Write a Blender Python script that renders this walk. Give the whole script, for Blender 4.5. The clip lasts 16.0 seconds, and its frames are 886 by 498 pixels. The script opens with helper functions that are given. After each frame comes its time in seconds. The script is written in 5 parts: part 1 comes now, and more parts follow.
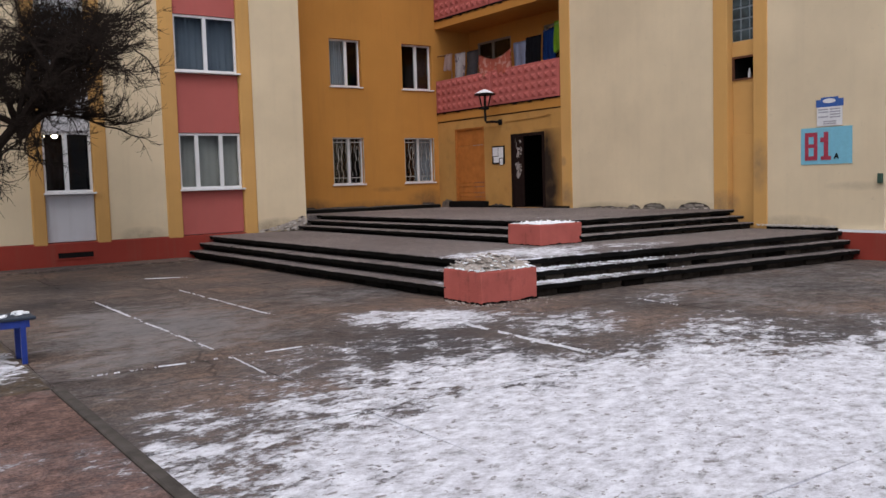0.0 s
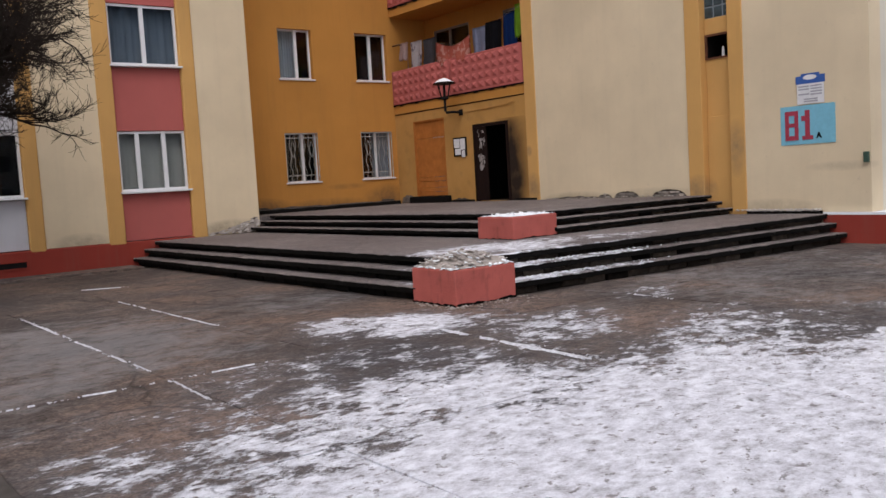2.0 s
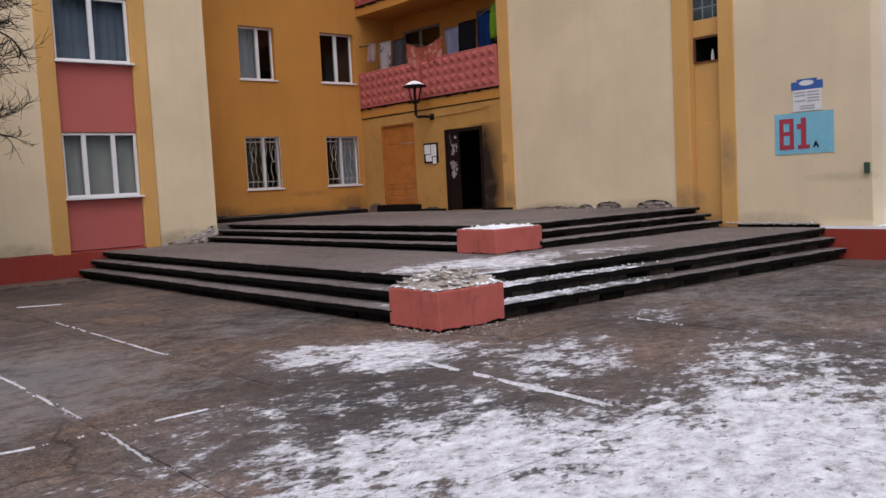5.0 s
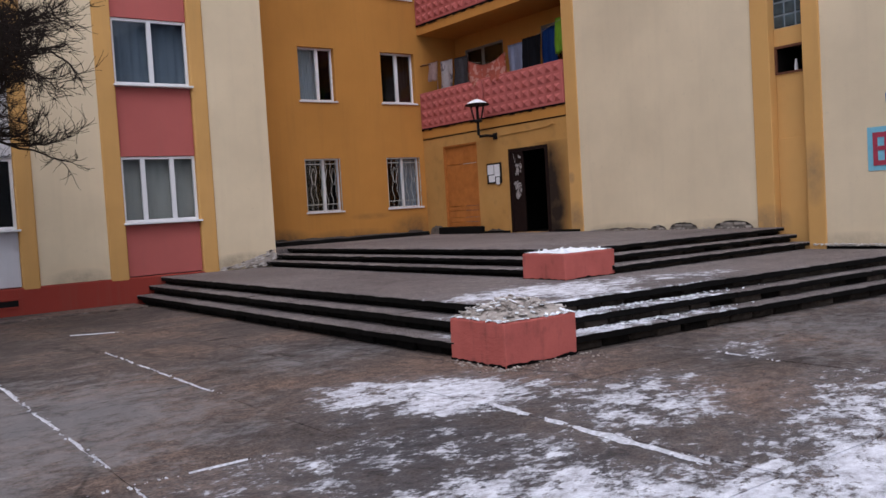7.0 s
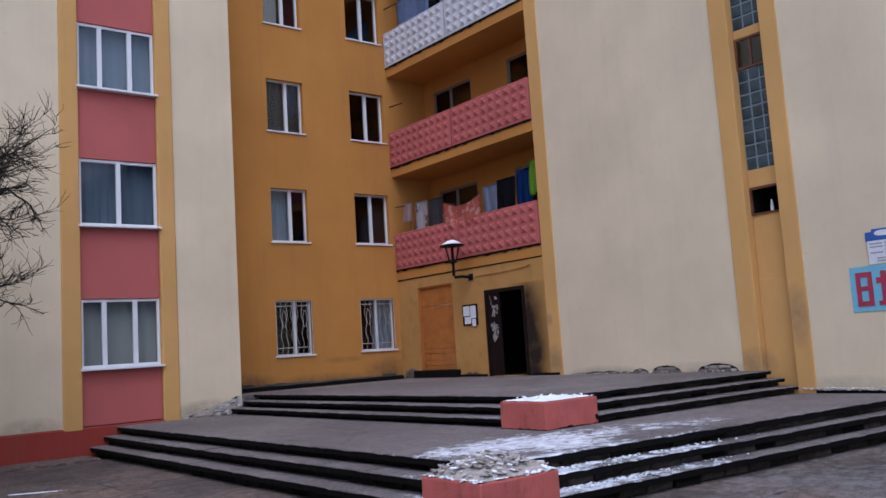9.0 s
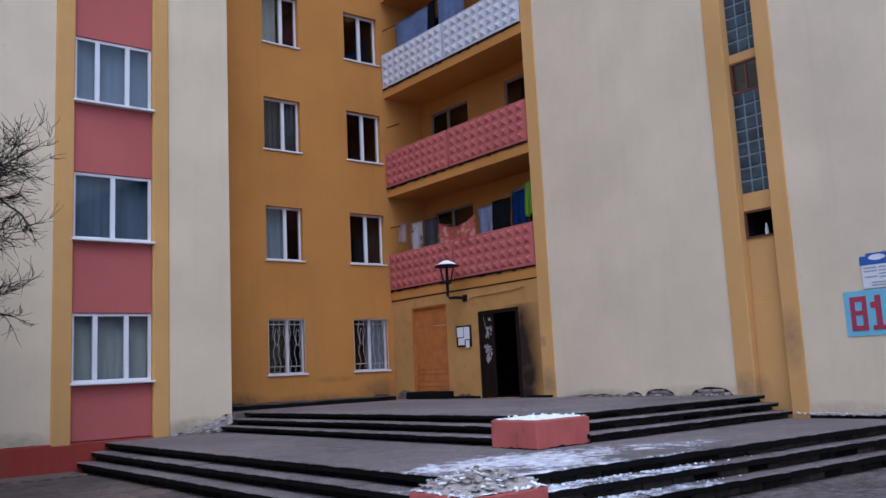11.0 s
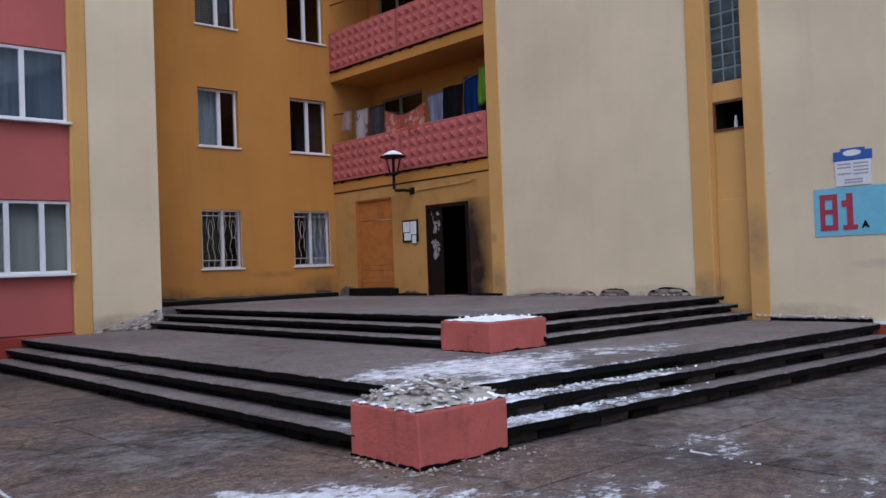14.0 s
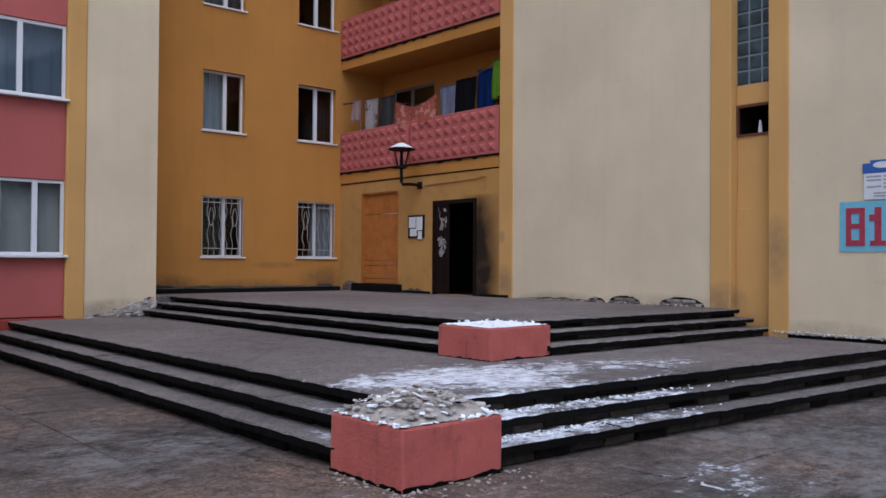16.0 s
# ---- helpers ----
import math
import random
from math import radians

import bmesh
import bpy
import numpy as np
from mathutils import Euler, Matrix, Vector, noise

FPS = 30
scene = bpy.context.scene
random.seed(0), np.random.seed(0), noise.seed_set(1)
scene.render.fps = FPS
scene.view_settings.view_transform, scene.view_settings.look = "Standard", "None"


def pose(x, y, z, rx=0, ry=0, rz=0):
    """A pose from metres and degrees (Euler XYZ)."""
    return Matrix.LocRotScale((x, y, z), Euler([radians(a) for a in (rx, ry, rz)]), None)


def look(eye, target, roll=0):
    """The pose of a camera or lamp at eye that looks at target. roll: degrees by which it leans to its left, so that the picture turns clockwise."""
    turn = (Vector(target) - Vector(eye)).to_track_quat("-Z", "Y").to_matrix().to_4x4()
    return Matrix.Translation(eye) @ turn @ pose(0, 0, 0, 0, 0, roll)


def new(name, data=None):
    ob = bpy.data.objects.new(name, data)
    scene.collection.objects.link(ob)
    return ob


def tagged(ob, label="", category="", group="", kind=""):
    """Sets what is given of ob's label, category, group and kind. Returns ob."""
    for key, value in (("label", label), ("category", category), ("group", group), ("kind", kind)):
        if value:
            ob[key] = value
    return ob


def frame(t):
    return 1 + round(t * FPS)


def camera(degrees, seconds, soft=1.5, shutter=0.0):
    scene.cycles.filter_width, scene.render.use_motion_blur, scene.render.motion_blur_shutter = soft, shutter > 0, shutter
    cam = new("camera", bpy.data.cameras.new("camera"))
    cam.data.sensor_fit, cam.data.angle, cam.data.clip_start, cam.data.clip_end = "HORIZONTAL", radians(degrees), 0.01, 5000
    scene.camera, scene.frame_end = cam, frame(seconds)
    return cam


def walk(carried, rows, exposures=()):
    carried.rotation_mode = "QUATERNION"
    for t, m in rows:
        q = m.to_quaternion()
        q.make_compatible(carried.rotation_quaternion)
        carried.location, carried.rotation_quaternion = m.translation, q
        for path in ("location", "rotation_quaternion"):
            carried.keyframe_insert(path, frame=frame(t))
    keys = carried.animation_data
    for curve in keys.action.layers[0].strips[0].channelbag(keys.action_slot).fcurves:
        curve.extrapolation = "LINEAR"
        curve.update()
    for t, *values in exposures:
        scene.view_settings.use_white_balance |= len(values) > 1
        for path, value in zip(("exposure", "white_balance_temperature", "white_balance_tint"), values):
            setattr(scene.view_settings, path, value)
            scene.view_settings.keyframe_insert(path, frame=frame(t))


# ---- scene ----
cam = camera(54.3, 16.0)
PATH = [
    (0, (0.543, 0.504, 1.634), (1.685, 2.139, 1.482), -1.7),
    (0.5, (0.755, 0.902, 1.546), (1.97, 2.487, 1.43), -1.9),
    (1, (0.903, 1.134, 1.54), (2.119, 2.714, 1.386), -2.8),
    (1.5, (0.994, 1.291, 1.556), (2.176, 2.899, 1.417), -1.4),
    (2, (1.101, 1.529, 1.529), (2.321, 3.105, 1.369), -3.4),
    (2.5, (1.171, 1.823, 1.516), (2.441, 3.356, 1.324), -4.7),
    (3, (1.313, 1.981, 1.551), (2.578, 3.523, 1.405), -3.2),
    (3.2, (1.297, 1.987, 1.522), (2.577, 3.518, 1.391), -1.1),
    (5.3, (1.701, 2.681, 1.604), (2.984, 4.207, 1.451), -3.4),
    (5.5, (1.721, 2.725, 1.626), (2.977, 4.275, 1.494), -4.5),
    (6, (1.764, 2.872, 1.611), (2.994, 4.443, 1.471), -5.6),
    (6.5, (1.961, 3.096, 1.61), (3.143, 4.707, 1.529), -3.9),
    (7, (2.116, 3.176, 1.581), (3.298, 4.787, 1.488), -3.4),
    (7.5, (2.225, 3.336, 1.593), (3.48, 4.892, 1.538), -3.5),
    (8, (2.408, 3.533, 1.589), (3.698, 5.061, 1.574), -3.1),
    (8.5, (2.496, 3.591, 1.65), (3.763, 5.134, 1.774), -3.5),
    (8.7, (2.511, 3.603, 1.654), (3.76, 5.156, 1.825), -3.7),
    (10.8, (2.515, 3.513, 1.525), (3.726, 5.069, 1.859), -2.9),
    (11, (2.58, 3.624, 1.525), (3.817, 5.17, 1.809), -2.8),
    (11.5, (2.664, 3.86, 1.532), (3.954, 5.376, 1.723), -3.3),
    (12, (2.751, 3.963, 1.5), (4.013, 5.498, 1.724), -1.6),
    (12.5, (2.918, 4.073, 1.505), (4.191, 5.604, 1.7), -1.4),
    (13, (2.975, 4.224, 1.524), (4.306, 5.711, 1.664), -2.1),
    (13.5, (3.092, 4.438, 1.542), (4.454, 5.902, 1.564), -3.9),
    (14, (3.241, 4.515, 1.544), (4.581, 6.0, 1.584), -2.1),
    (14.5, (3.358, 4.64, 1.548), (4.724, 6.1, 1.528), 0.2),
    (15, (3.385, 4.639, 1.631), (4.791, 6.061, 1.622), 0.5),
    (15.5, (3.586, 4.879, 1.595), (4.973, 6.32, 1.566), -2.8),
    (16, (3.733, 4.896, 1.59), (5.054, 6.398, 1.621), 0.4),
]
EXPOSURES = [(0, 0.05, 6320, 12), (3.2, 0.06, 6420, 14), (5.4, 0.03, 6300, 15), (7, 0.02, 5950, 15), (8.5, 0.02, 5420, 16), (11, 0.02, 5020, 15), (13, -0.03, 5300, 13), (16, -0.05, 5450, 12)]
walk(cam, [(t, look(eye, target, roll)) for t, eye, target, roll in PATH], EXPOSURES)

# ---- sky and light: an overcast winter day ----
world = bpy.data.worlds.new("sky")
scene.world = world
world.use_nodes = True
wn, wl = world.node_tree.nodes, world.node_tree.links
wn.clear()
sky = wn.new("ShaderNodeTexSky")
sky.sky_type, sky.sun_disc = "NISHITA", False
sky.sun_elevation, sky.sun_rotation = radians(60), radians(217)
sky.air_density, sky.dust_density, sky.ozone_density = 1.0, 4.0, 1.0
soft_sky = wn.new("ShaderNodeHueSaturation")
soft_sky.inputs["Saturation"].default_value = 0.4
back = wn.new("ShaderNodeBackground")
back.inputs["Strength"].default_value = 0.15
wout = wn.new("ShaderNodeOutputWorld")
wl.new(sky.outputs[0], soft_sky.inputs["Color"])
wl.new(soft_sky.outputs[0], back.inputs["Color"])
wl.new(back.outputs[0], wout.inputs["Surface"])

sun_data = bpy.data.lights.new("sun", "SUN")
sun_data.energy, sun_data.angle, sun_data.color = 0.7, radians(60), (1.0, 0.97, 0.93)
sun = new("sun", sun_data)
sun.matrix_world = look((0, 0, 30), (0.42 * 20, 0.55 * 20, 30 - 1.3 * 20))


# ---- materials ----
def nodes_of(name, rough=0.8, metal=0.0):
    m = bpy.data.materials.new(name)
    m.use_nodes = True
    n, l = m.node_tree.nodes, m.node_tree.links
    b = n["Principled BSDF"]
    b.inputs["Roughness"].default_value, b.inputs["Metallic"].default_value = rough, metal
    b.inputs["Specular IOR Level"].default_value = 0.1 if rough > 0.6 else 0.5
    return m, n, l, b


def noise_at(n, l, vec, scale, detail=5.0, rough=0.6):
    t = n.new("ShaderNodeTexNoise")
    t.inputs["Scale"].default_value, t.inputs["Detail"].default_value, t.inputs["Roughness"].default_value = scale, detail, rough
    if vec is not None:
        l.new(vec, t.inputs["Vector"])
    return t.outputs["Fac"]


def ramp(n, l, fac, stops):
    r = n.new("ShaderNodeValToRGB")
    while len(r.color_ramp.elements) < len(stops):
        r.color_ramp.elements.new(0.5)
    for e, (p, c) in zip(r.color_ramp.elements, stops):
        e.position, e.color = p, (*c, 1)
    l.new(fac, r.inputs["Fac"])
    return r.outputs["Color"]


def mathn(n, l, op, a, b, clamp=False):
    m = n.new("ShaderNodeMath")
    m.operation, m.use_clamp = op, clamp
    for i, v in enumerate((a, b)):
        if isinstance(v, (int, float)):
            m.inputs[i].default_value = v
        else:
            l.new(v, m.inputs[i])
    return m.outputs[0]


def mixc(n, l, fac, a, b, mode="MIX"):
    m = n.new("ShaderNodeMix")
    m.data_type, m.blend_type = "RGBA", mode
    for s, v in ((m.inputs[0], fac), (m.inputs[6], a), (m.inputs[7], b)):
        if isinstance(v, (int, float)):
            s.default_value = v
        elif isinstance(v, tuple):
            s.default_value = (*v, 1)
        else:
            l.new(v, s)
    return m.outputs[2]


def place(n):
    return n.new("ShaderNodeNewGeometry").outputs["Position"]


def bump(n, l, b, height, strength=0.3, dist=0.01):
    k = n.new("ShaderNodeBump")
    k.inputs["Strength"].default_value, k.inputs["Distance"].default_value = strength, dist
    l.new(height, k.inputs["Height"])
    l.new(k.outputs[0], b.inputs["Normal"])


def stretched(n, l, vec, sx, sy, sz):
    m = n.new("ShaderNodeMapping")
    m.inputs["Scale"].default_value = (sx, sy, sz)
    l.new(vec, m.inputs["Vector"])
    return m.outputs[0]


def plaster(name, col, dirt=(0.16, 0.13, 0.1), streak=0.25, rough=0.9, stains=()):
    """Painted render: broad fading, rain streaks, fine grain."""
    m, n, l, b = nodes_of(name, rough)
    p = place(n)
    broad = noise_at(n, l, p, 0.55, 4)
    c = ramp(n, l, broad, [(0.3, tuple(v * 0.9 for v in col)), (0.7, tuple(min(1, v * 1.06) for v in col))])
    streaks = noise_at(n, l, stretched(n, l, p, 3.5, 3.5, 0.22), 1.6, 6)
    sf = mathn(n, l, "MULTIPLY", mathn(n, l, "SUBTRACT", streaks, 0.5, True), streak * 2.2)
    c = mixc(n, l, sf, c, dirt)
    spots = noise_at(n, l, p, 9, 6, 0.7)
    c = mixc(n, l, mathn(n, l, "MULTIPLY", mathn(n, l, "SUBTRACT", spots, 0.62, True), 1.2), c, dirt)
    if stains:                      # splashes and smears: place, reach and strength of each
        sep = n.new("ShaderNodeSeparateXYZ")
        l.new(p, sep.inputs[0])
        rag = mathn(n, l, "MULTIPLY", mathn(n, l, "SUBTRACT", noise_at(n, l, p, 4.2, 8, 0.72), 0.5), 3.2)
        whole = None
        for at, reach, amount in stains:
            d = None
            for i in range(3):
                u = mathn(n, l, "DIVIDE", mathn(n, l, "SUBTRACT", sep.outputs[i], at[i]), reach[i])
                u = mathn(n, l, "MULTIPLY", u, u)
                d = u if d is None else mathn(n, l, "ADD", d, u)
            f = mathn(n, l, "MULTIPLY", mathn(n, l, "SUBTRACT", 1.0, d, True), amount)
            whole = f if whole is None else mathn(n, l, "MAXIMUM", whole, f)
        f = mathn(n, l, "MULTIPLY", mathn(n, l, "ADD", whole, mathn(n, l, "MULTIPLY", rag, whole)), 1.0, True)
        c = mixc(n, l, mathn(n, l, "MINIMUM", f, 0.8), c, dirt)
    l.new(c, b.inputs["Base Color"])
    grain = noise_at(n, l, p, 60, 4)
    coarse = noise_at(n, l, p, 7, 3)
    bump(n, l, b, mathn(n, l, "ADD", grain, mathn(n, l, "MULTIPLY", coarse, 1.5)), 0.35, 0.006)
    return m


def plain(name, col, rough=0.6, metal=0.0, vary=0.12, scale=14.0, relief=0.15):
    m, n, l, b = nodes_of(name, rough, metal)
    p = place(n)
    f = noise_at(n, l, p, scale, 5)
    l.new(ramp(n, l, f, [(0.25, tuple(v * (1 - vary) for v in col)), (0.75, tuple(min(1, v * (1 + vary)) for v in col))]), b.inputs["Base Color"])
    if relief:
        bump(n, l, b, noise_at(n, l, p, scale * 5, 4), relief, 0.004)
    return m


CREAM = plaster("cream_paint", (0.71, 0.59, 0.41), streak=0.09, stains=[
    ((16.0, 10.6, 0.6), (0.5, 1.1, 0.22), 0.34), ((16.0, 9.2, 1.36), (0.5, 0.75, 0.1), 0.2),
    ((16.0, 15.6, 0.9), (0.5, 1.2, 0.18), 0.4), ((16.0, 13.4, 0.95), (0.5, 1.3, 0.16), 0.3), ((9.9, 21.1, 0.6), (1.2, 0.5, 0.3), 0.55), ((6.4, 21.1, 0.6), (0.7, 0.5, 0.25), 0.4)])
# paler copy of the cream: the end wall's different light is in the colour
CREAM_LIT = plaster("cream_paint_lit_side", (0.68, 0.64, 0.54), streak=0.12)
ORANGE = plaster("ochre_paint", (0.5, 0.232, 0.055), dirt=(0.15, 0.09, 0.045), streak=0.22, stains=[
    ((11.3, 22.7, 1.0), (1.3, 0.5, 0.35), 0.7), ((13.6, 22.7, 1.0), (1.6, 0.5, 0.22), 0.5), ((15.6, 22.7, 1.05), (0.9, 0.5, 0.5), 0.6), ((14.2, 22.7, 1.5), (0.7, 0.5, 0.1), 0.35)])
STRIP = plaster("light_ochre_paint", (0.6, 0.345, 0.12), streak=0.2, stains=[
    ((16.0, 11.3, 1.8), (0.5, 0.25, 0.6), 0.4), ((16.0, 12.2, 1.0), (0.5, 0.4, 0.35), 0.45), ((16.0, 17.0, 1.2), (0.5, 0.3, 0.4), 0.45), ((16.0, 17.1, 2.1), (0.5, 0.12, 0.15), 0.5)])
PINK = plaster("pink_paint", (0.45, 0.125, 0.113), streak=0.15)
WHITEP = plaster("white_panel_paint", (0.6, 0.6, 0.64), streak=0.2)
RED = plaster("red_plinth_paint", (0.3, 0.05, 0.036), streak=0.3)
PVC = plain("white_pvc", (0.72, 0.72, 0.74), 0.35, vary=0.04, relief=0.0)
DARKMETAL = plain("dark_metal", (0.012, 0.011, 0.011), 0.65, 0.0)
DOORMETAL = plain("brown_door_paint", (0.014, 0.007, 0.006), 0.75, vary=0.3)
# darkness inside rooms, ducts and openings is put into this colour
BLACKROOM = plain("room_painted_dark", (0.012, 0.011, 0.011), 0.95)
# on step edges this one colour holds dirt and the shade under the nosing
NEAR_BLACK = plain("step_edge_dirt_and_shade", (0.006, 0.0055, 0.005), 0.8, vary=0.35, scale=9, relief=0.5)


def varied(name, col, spread, rough=0.9, scale=8.0):
    """Rough stone that differs from piece to piece."""
    m, n, l, b = nodes_of(name, rough)
    p = place(n)
    info = n.new("ShaderNodeObjectInfo").outputs["Random"]
    piece = ramp(n, l, info, [(0.0, tuple(v * (1 - spread) for v in col)), (0.6, col), (1.0, tuple(v * (1 + spread) for v in col))])
    grain = ramp(n, l, noise_at(n, l, p, scale, 8, 0.7), [(0.3, (0.22, 0.22, 0.22)), (0.7, (0.78, 0.78, 0.78))])
    l.new(mixc(n, l, 0.8, piece, grain, "OVERLAY"), b.inputs["Base Color"])
    bump(n, l, b, noise_at(n, l, p, scale * 4, 5), 0.7, 0.01)
    return m


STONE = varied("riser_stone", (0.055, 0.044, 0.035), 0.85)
# darker copy of riser_stone: the shade on the -x run is in its colour
SHADED_STONE = varied("shaded_riser_stone", (0.007, 0.006, 0.0055), 0.6)
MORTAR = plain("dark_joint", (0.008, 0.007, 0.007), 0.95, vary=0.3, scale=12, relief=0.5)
PALESHARD = plain("pale_shard", (0.5, 0.46, 0.43), 0.95, vary=0.35, scale=16, relief=0.5)
GREYSTONE = varied("grey_wall_stone", (0.24, 0.21, 0.185), 0.45, 0.95, 10.0)
BARE = varied("bare_masonry", (0.12, 0.1, 0.085), 0.6, 0.95, 10.0)
RUBBLE = plain("broken_plaster", (0.36, 0.32, 0.29), 0.95, vary=0.4, scale=10, relief=0.6)
OLDSNOW = plain("trodden_snow", (0.56, 0.56, 0.6), 0.85, vary=0.45, scale=26, relief=0.7)
SNOW = plain("snow", (0.82, 0.84, 0.88), 0.75, vary=0.06, scale=20, relief=0.6)
WOODPLY = plain("weathered_board", (0.42, 0.15, 0.035), 0.75, vary=0.2, scale=5, relief=0.3)
SCRAP = plain("torn_paper", (0.3, 0.27, 0.26), 0.9, vary=0.6, scale=18, relief=0.0)
PAPER = plain("paper", (0.7, 0.7, 0.72), 0.8, vary=0.1, relief=0.0)
WHITEMETAL = plain("white_grille_paint", (0.5, 0.5, 0.48), 0.5, vary=0.06, relief=0.0)
BARK = plain("bark", (0.022, 0.016, 0.013), 0.95, vary=0.4, scale=18, relief=0.6)
BLUEMETAL = plain("blue_bench_paint", (0.015, 0.04, 0.25), 0.45, vary=0.2)
SOIL = plain("soil", (0.09, 0.06, 0.035), 1.0, vary=0.4, scale=20, relief=0.9)
ROPE = plain("rope", (0.3, 0.25, 0.2), 0.9)
OLDFRAME = plain("old_grey_frame", (0.2, 0.185, 0.17), 0.8, vary=0.25)
RUST = plain("rusty_rod", (0.14, 0.06, 0.035), 0.8, vary=0.3)


def cloth(name, col, pattern=None):
    m, n, l, b = nodes_of(name, 0.95)
    p = place(n)
    c = ramp(n, l, noise_at(n, l, p, 7, 4), [(0.3, tuple(v * 0.8 for v in col)), (0.7, col)])
    if pattern:
        c = mixc(n, l, ramp(n, l, noise_at(n, l, p, 6, 2), [(0.52, (0, 0, 0)), (0.58, (1, 1, 1))]), c, pattern)
    l.new(c, b.inputs["Base Color"])
    bump(n, l, b, noise_at(n, l, p, 40, 3), 0.2, 0.004)
    return m


def glass(name):
    m = bpy.data.materials.new(name)
    m.use_nodes = True
    n, l = m.node_tree.nodes, m.node_tree.links
    n.clear()
    out, mix = n.new("ShaderNodeOutputMaterial"), n.new("ShaderNodeMixShader")
    clear, gloss, fres = n.new("ShaderNodeBsdfTransparent"), n.new("ShaderNodeBsdfGlossy"), n.new("ShaderNodeFresnel")
    clear.inputs["Color"].default_value = (0.8, 0.83, 0.84, 1)
    gloss.inputs["Roughness"].default_value = 0.02
    fres.inputs["IOR"].default_value = 1.5
    l.new(fres.outputs[0], mix.inputs[0])
    l.new(clear.outputs[0], mix.inputs[1])
    l.new(gloss.outputs[0], mix.inputs[2])
    l.new(mix.outputs[0], out.inputs["Surface"])
    return m


GLASS = glass("window_glass")


def block_glass():
    m, n, l, b = nodes_of("glass_block", 0.12)
    p = place(n)
    l.new(ramp(n, l, noise_at(n, l, p, 3.2, 3), [(0.3, (0.01, 0.018, 0.024)), (0.7, (0.05, 0.08, 0.095))]), b.inputs["Base Color"])
    bump(n, l, b, noise_at(n, l, p, 22, 2), 0.5, 0.01)
    return m


BLOCKGLASS = block_glass()


def paving(name, base, frost, mottle=0.85, crack=0.7, rime=()):
    """Worn wet concrete; thin trodden snow where the frost field of the place is high."""
    m, n, l, b = nodes_of(name, 0.7)
    p = place(n)
    sep = n.new("ShaderNodeSeparateXYZ")
    l.new(p, sep.inputs[0])
    X, Y = sep.outputs[0], sep.outputs[1]
    broad = noise_at(n, l, p, 0.45, 5)
    fine = noise_at(n, l, p, 6.5, 12, 0.8)
    dark, mid, warm = base
    c = ramp(n, l, broad, [(0.32, dark), (0.5, mid), (0.68, warm)])
    c = mixc(n, l, mottle, c, ramp(n, l, fine, [(0.36, (0.1, 0.1, 0.11)), (0.64, (0.9, 0.87, 0.84))]), "OVERLAY")
    cracks = n.new("ShaderNodeTexVoronoi")
    cracks.feature = "DISTANCE_TO_EDGE"
    cracks.inputs["Scale"].default_value = 0.22
    wob = n.new("ShaderNodeVectorMath")
    wob.operation = "MULTIPLY_ADD"
    wn2 = n.new("ShaderNodeTexNoise")
    wn2.inputs["Scale"].default_value = 2.5
    l.new(p, wn2.inputs["Vector"])
    wob.inputs[1].default_value = (0.35, 0.35, 0.35)
    l.new(wn2.outputs["Color"], wob.inputs[0])
    l.new(p, wob.inputs[2])
    l.new(wob.outputs[0], cracks.inputs["Vector"])
    cf = ramp(n, l, cracks.outputs["Distance"], [(0.0, (1, 1, 1)), (0.008, (0, 0, 0))])
    c = mixc(n, l, mathn(n, l, "MULTIPLY", cf, crack), c, (0.02, 0.018, 0.016))

    def band(y0, y1, k):            # none at y0, full at y1, measured across a line that climbs by -k along x
        yy = mathn(n, l, "ADD", Y, mathn(n, l, "MULTIPLY", X, k))
        return mathn(n, l, "DIVIDE", mathn(n, l, "SUBTRACT", y0, yy), y0 - y1, True)

    def spot(x0, y0, rx, ry):       # a patch round a place
        dx = mathn(n, l, "DIVIDE", mathn(n, l, "SUBTRACT", X, x0), rx)
        dy = mathn(n, l, "DIVIDE", mathn(n, l, "SUBTRACT", Y, y0), ry)
        d = mathn(n, l, "ADD", mathn(n, l, "MULTIPLY", dx, dx), mathn(n, l, "MULTIPLY", dy, dy))
        return mathn(n, l, "SUBTRACT", 1.0, d, True)

    def cover(rows):
        field = None
        for kind, *v in rows:
            if kind == "wedge":     # a sheet of snow between two straggling edges
                f = mathn(n, l, "MINIMUM", band(*v[0:3]), band(*v[3:6]))
            else:
                f = band(*v[:3]) if kind == "band" else spot(*v[:4])
            f = mathn(n, l, "MULTIPLY", f, v[-1])
            field = f if field is None else mathn(n, l, "MAXIMUM", field, f)
        return field

    field = cover(frost)
    skew = n.new("ShaderNodeMapping")
    skew.inputs["Rotation"].default_value = (0, 0, radians(-38))
    skew.inputs["Scale"].default_value = (1.0, 1.35, 1.0)
    l.new(p, skew.inputs["Vector"])
    trod = noise_at(n, l, skew.outputs[0], 0.9, 8, 0.65)
    trod2 = noise_at(n, l, skew.outputs[0], 3.4, 8, 0.72)
    trod3 = noise_at(n, l, skew.outputs[0], 13.0, 6, 0.7)
    tr = mathn(n, l, "ADD", mathn(n, l, "MULTIPLY", trod, 0.36), mathn(n, l, "ADD", mathn(n, l, "MULTIPLY", trod2, 0.4), mathn(n, l, "MULTIPLY", trod3, 0.24)))
    tr = mathn(n, l, "MULTIPLY", mathn(n, l, "SUBTRACT", tr, 0.5), 4.2)
    s = mathn(n, l, "SUBTRACT", mathn(n, l, "ADD", field, tr), 0.5)
    s = mathn(n, l, "MULTIPLY", s, 6.0, True)
    worn = noise_at(n, l, skew.outputs[0], 5.5, 10, 0.78)
